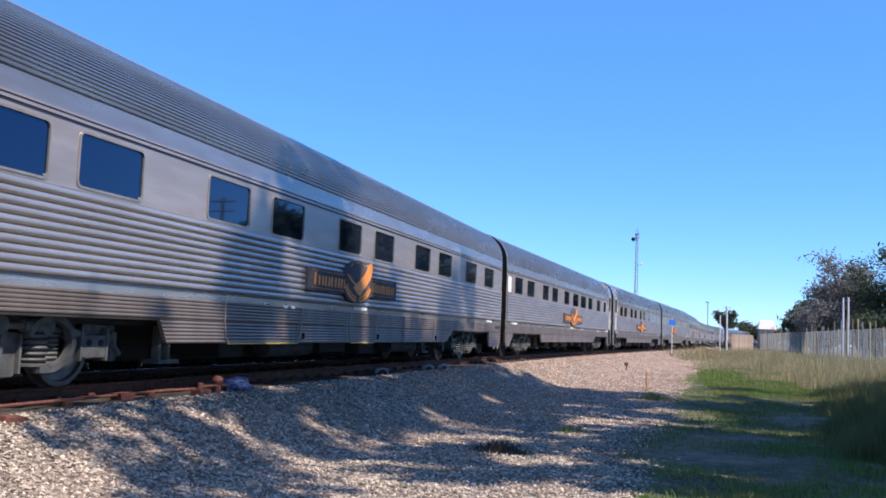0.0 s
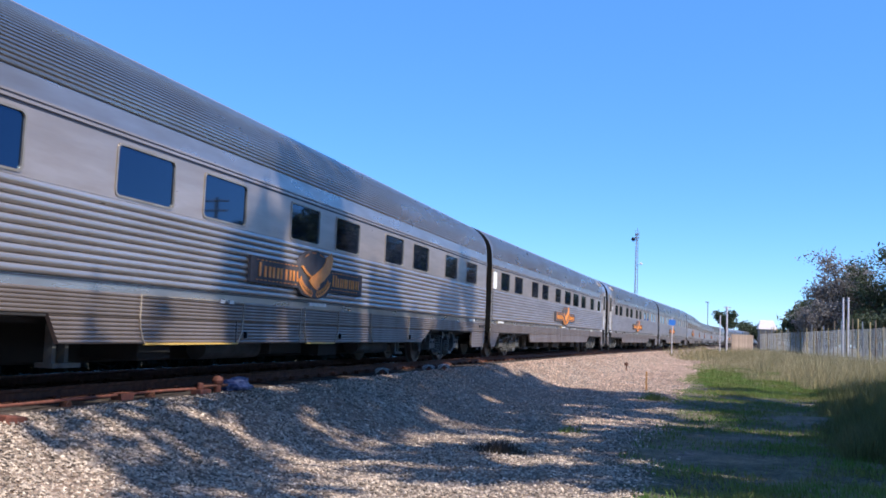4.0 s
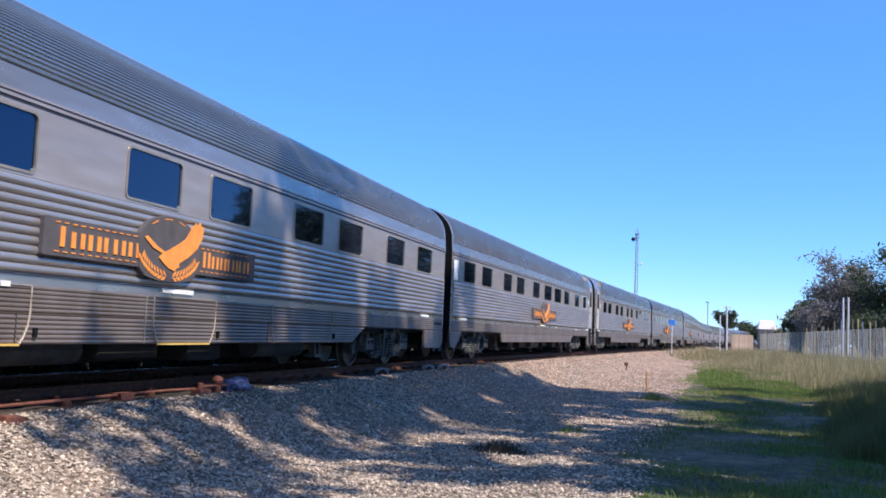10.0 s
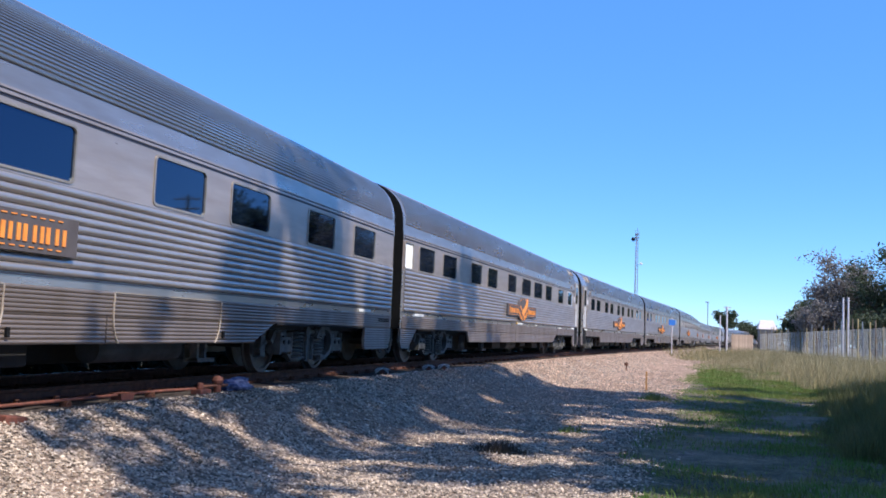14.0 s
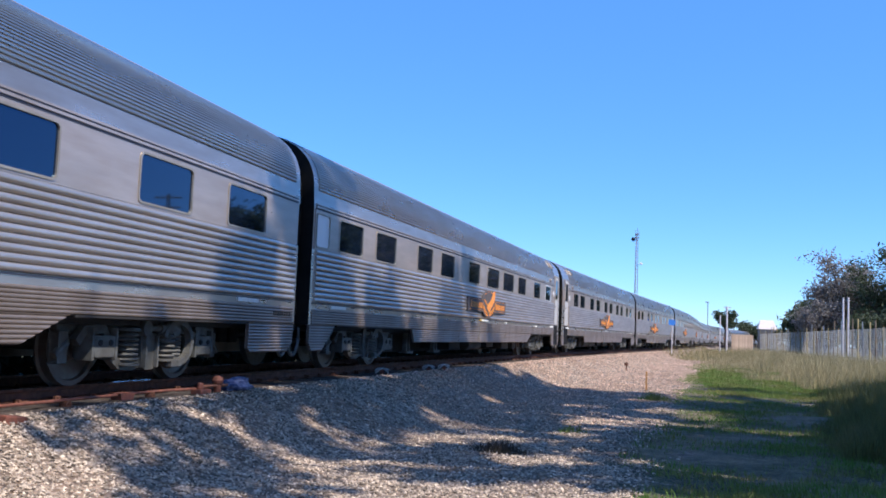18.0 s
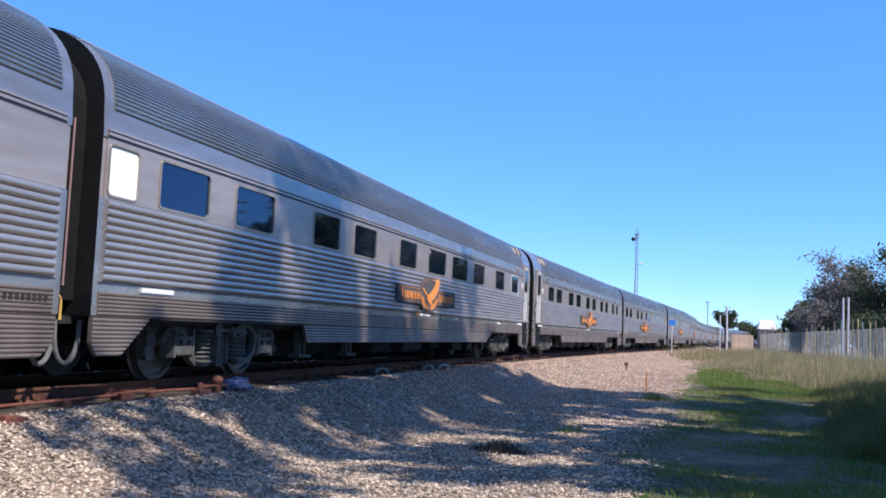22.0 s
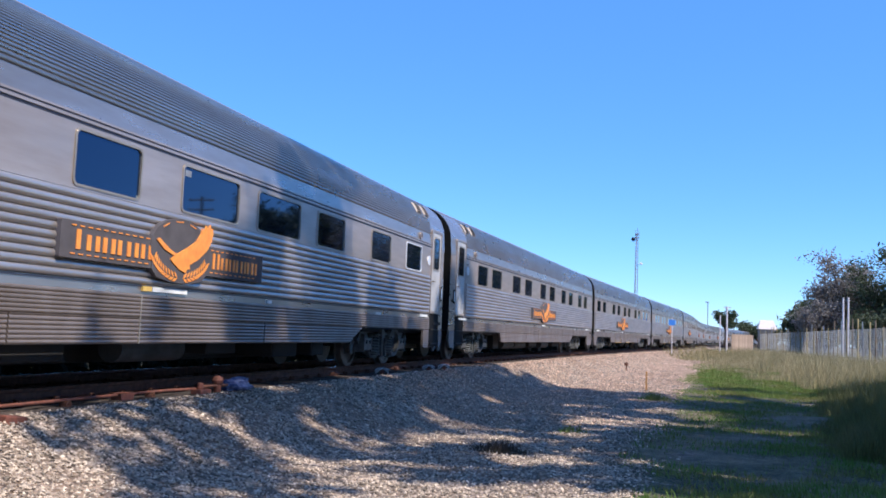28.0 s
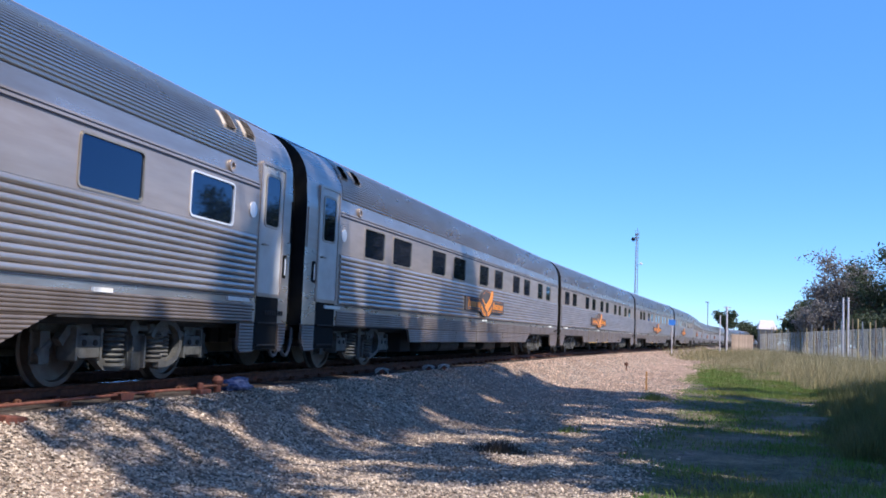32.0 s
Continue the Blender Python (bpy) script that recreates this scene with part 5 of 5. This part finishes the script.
# ---- fence ----
def fence():
    f = tagged(new("fence"), "tall grey wire fence with uneven timber posts", "fence")
    a, b = Vector((13.6, 50, 0)), Vector((12.4, 140, 0))
    n = 46
    rn = random.Random(8)
    for k in range(n + 1):
        p = a.lerp(b, k / n)
        z = ground_z(p.x, p.y)
        h = rn.uniform(2.95, 3.75)
        bm = bmesh.new()
        tube(bm, (0, 0, -0.2), (rn.uniform(-0.12, 0.12), rn.uniform(-0.05, 0.05), h), 0.055, 0.045, 8)
        po = part("post", bm, (POST_YELLOW, TIMBER, POST_YELLOW, GALV)[k % 4], f)
        po.location = (p.x, p.y, z)
    for zz in (0.15, 0.8, 1.5, 2.2, 2.9):
        bm = bmesh.new()
        path_tube(bm, [(a.lerp(b, k / n).x, a.lerp(b, k / n).y, LOW + zz + rn.uniform(-0.02, 0.02)) for k in range(n + 1)], 0.012, 5)
        part("wire", bm, GALV, f)
    verts, faces = [], []
    m = 520
    for k in range(m):
        p = a.lerp(b, (k + rn.uniform(-0.3, 0.3)) / m)
        o = len(verts)
        w = 0.008
        z0, z1 = LOW, LOW + 2.9
        verts += [(p.x, p.y - w, z0), (p.x, p.y + w, z0), (p.x, p.y + w, z1), (p.x, p.y - w, z1), (p.x + w, p.y, z0), (p.x - w, p.y, z0), (p.x - w, p.y, z1), (p.x + w, p.y, z1)]
        faces += [(o, o + 1, o + 2, o + 3), (o + 4, o + 5, o + 6, o + 7)]
    tagged(part("wire_mesh", raw("wire_mesh", verts, faces, WIRE), WIRE, f, "fine upright wires"), kind="stuff")


fence()


def paling_fence():
    """A tall brown paling fence that closes the far end of the wire fence."""
    f = tagged(new("paling_fence"), "tall brown timber paling fence across the far end", "fence")
    a, b = Vector((11.9, 146, 0)), Vector((8.6, 142, 0))
    rn = random.Random(14)
    n = 30
    for k in range(n):
        p = a.lerp(b, (k + 0.5) / n)
        bm = bmesh.new()
        box(bm, -0.082, 0.082, -0.012, 0.012, -0.1, 2.75 + rn.uniform(-0.06, 0.06), 0.004)
        q = part("paling", bm, PALING, f)
        q.matrix_world = pose(p.x, p.y, LOW, 0, 0, math.degrees(math.atan2(b.y - a.y, b.x - a.x)))
    for z in (0.5, 1.4, 2.3):
        bm = bmesh.new()
        tube(bm, Vector((a.x, a.y + 0.07, LOW + z)), Vector((b.x, b.y + 0.07, LOW + z)), 0.045, n=6)
        part("rail", bm, TIMBER, f)


paling_fence()


def post(name, x, y, h, r, mat, label, cat, extra=None):
    t = tagged(new(name), label, cat)
    t.location = (x, y, ground_z(x, y))
    bm = bmesh.new()
    tube(bm, (0, 0, -0.2), (0, 0, h), r, r * 0.9, 10)
    part("pole", bm, mat, t)
    if extra:
        extra(t, h)
    return t


def two_arms(t, h):
    bm = bmesh.new()
    box(bm, -0.5, 0.5, -0.04, 0.04, h - 0.2, h - 0.1)
    part("crossarm", bm, POLE_WHITE, t)


def lamp_head(t, h):
    bm = bmesh.new()
    box(bm, -0.7, 0.25, -0.2, 0.2, h, h + 0.25, 0.05)
    part("lamp_head", bm, GALV, t)


post("signal_pole", 7.15, 128, 6.3, 0.11, POLE_WHITE, "pale painted steel pole beside the line", "pole", two_arms)
post("signal_pole", 6.4, 130, 5.1, 0.08, POLE_WHITE, "thin pale painted pole beside the line", "pole")
post("white_post", 14.8, 88.5, 5.9, 0.08, POLE_WHITE, "white painted pole behind the fence", "pole")
post("white_post", 15.05, 87.5, 5.9, 0.08, POLE_WHITE, "white painted pole behind the fence", "pole")
post("street_lamp", 9.2, 250, 11.5, 0.12, GALV, "distant grey lamp post", "street lamp", lamp_head)

# blue trackside sign
sg = tagged(new("trackside_sign"), "small blue sign plate on a pale post", "sign")
sg.location = (0.1, 78, ground_z(0.1, 78))
bm = bmesh.new()
tube(bm, (0, 0, -0.2), (0, 0, 3.0), 0.04, n=8)
part("post", bm, POLE_WHITE, sg)
bm = bmesh.new()
box(bm, -0.26, 0.26, -0.045, -0.02, 2.38, 2.84, 0.01)
part("plate", bm, BLUE, sg, "plain blue plate")


def mast():
    """A three-legged lattice radio mast with braces, drum aerials and a beacon."""
    m = tagged(new("radio_mast"), "slender grey lattice radio mast with drum aerials", "mast")
    m.location = (-7.5, 205, LOW)
    H, r0, r1 = 24.3, 0.46, 0.26
    legs = [(math.cos(a), math.sin(a)) for a in (0.3, 2.4, 4.5)]
    at = lambda k, z: Vector((legs[k][0], legs[k][1], 0)) * (r0 + (r1 - r0) * z / H) + Vector((0, 0, z))
    for k in range(3):
        bm = bmesh.new()
        tube(bm, at(k, 0), at(k, H), 0.07, 0.055, 8)
        part("leg", bm, GALV, m)
    for k in range(3):
        bm = bmesh.new()
        z = 0.0
        while z < H - 1:
            tube(bm, at(k, z), at((k + 1) % 3, z + 1), 0.032, n=5)
            tube(bm, at((k + 1) % 3, z + 1), at(k, z + 1.6 if z + 1.6 < H else H), 0.032, n=5)
            z += 1.6
        part("bracing", bm, GALV, m)
    bm = bmesh.new()
    lathe(bm, [(0.1, 0.0), (0.42, 0.06), (0.45, 0.25), (0.4, 0.32), (0.1, 0.34)], (-0.75, -0.2, H - 1.3), n=20)
    part("drum_aerial", bm, UNDER, m, "dark drum aerial")
    bm = bmesh.new()
    lathe(bm, [(0.05, 0.0), (0.28, 0.05), (0.3, 0.15), (0.05, 0.25)], (1.0, -0.2, H - 6.6), n=20)
    tube(bm, (0.2, 0, H - 6.6), (1.0, 0, H - 6.6), 0.05, n=6)
    part("dish_aerial", bm, WHITE, m, "small white dish")
    for k, (dx, dz) in enumerate(((0.1, 1.2), (-0.3, 0.7), (0.4, 0.5))):
        bm = bmesh.new()
        tube(bm, (dx, 0, H - 0.6), (dx, 0, H + dz), 0.05, n=6)
        part("whip_aerial", bm, GALV, m)
    bm = bmesh.new()
    box(bm, -0.5, 0.5, -0.4, 0.4, H - 1.0, H - 0.85)
    box(bm, -0.45, 0.5, -0.35, 0.35, H - 0.2, H - 0.1)
    part("head_frame", bm, GALV, m)


mast()


def power_pole(x, y, h):
    t = post("power_pole", x, y, h, 0.16, TIMBER, "timber power pole with three crossarms", "power pole")
    for k, (z, half) in enumerate(((h - 0.35, 1.3), (h - 1.2, 1.25), (h - 2.2, 0.9))):
        bm = bmesh.new()
        box(bm, -half, half, -0.16, -0.06, z - 0.06, z + 0.06, 0.01)
        arm = part("crossarm", bm, TIMBER, t)
        for s in (-0.85, -0.35, 0.35, 0.85):
            bm = bmesh.new()
            tube(bm, (s * half, -0.11, z + 0.06), (s * half, -0.11, z + 0.22), 0.045, 0.03, 8)
            part("insulator", bm, WHITE, arm)


power_pole(31.0, 71.5, 12.4)


def house(x, y):
    h = tagged(new("house"), "drab house with a pale tiled roof behind the fence", "house")
    h.location = (x, y, LOW)
    bm = bmesh.new()
    box(bm, -2.0, 2.0, -3.0, 3.0, 0, 5.4)
    part("wall", bm, WALL, h)
    bm = bmesh.new()
    v = [bm.verts.new(c) for c in ((-2.4, -3.4, 5.35), (2.4, -3.4, 5.35), (2.4, 3.4, 5.35), (-2.4, 3.4, 5.35), (-1.7, 0, 7.8), (1.7, 0, 7.8))]
    for q in ((0, 1, 5, 4), (1, 2, 5), (2, 3, 4, 5), (3, 0, 4), (3, 2, 1, 0)):
        bm.faces.new([v[k] for k in q])
    part("roof", bm, TILE_ROOF, h, "pale hipped roof")
    for wx in (-1.0, 1.0):
        bm = bmesh.new()
        ring_plate(bm, rounded(wx - 0.75, wx + 0.75, 0.85, 2.05, 0.01, 1), rounded(wx - 0.68, wx + 0.68, 0.92, 1.98, 0.01, 1), -3.06, -3.0)
        w = part("window", bm, WHITE, h)
        bm = bmesh.new()
        box(bm, wx - 0.69, wx + 0.69, -3.03, -3.005, 0.91, 1.99)
        part("pane", bm, GLASS, w)


house(24.8, 262)


# ---- what moves ----
def motions():
    """The train rolls along its line; every wheelset turns with it."""
    R = 0.455
    total = travel(32)
    dense = [(t, travel(t)) for t in np.linspace(0, 32, 961)]
    turn_rows, goal = [], 0.0
    for t, d in dense:
        if d >= goal or t >= 32:
            turn_rows.append((float(t), d))
            goal = d + 0.55
    times = [float(t) for t in np.linspace(0, 32, 33)]
    for car, front in zip(CARS, FRONTS):
        rows = []
        for t in times:
            s = front - travel(t)
            b = HALF - 3.78
            a, c = beside(s + HALF - b, 0), beside(s + HALF + b, 0)
            d = c - a
            m = (a + c) / 2
            rows.append((t, pose(m.x, m.y, 0, 0, 0, math.degrees(math.atan2(d.y, d.x)))))
        walk(car, rows)
        for b in [o for o in car.children if o.name.startswith("bogie")]:
            for ws in [o for o in b.children if o.name.startswith("wheelset")]:
                at = ws.location.copy()
                walk(ws, [(t, Matrix.Translation(at) @ Matrix.Rotation(-d / R, 4, "Y")) for t, d in turn_rows])


motions()
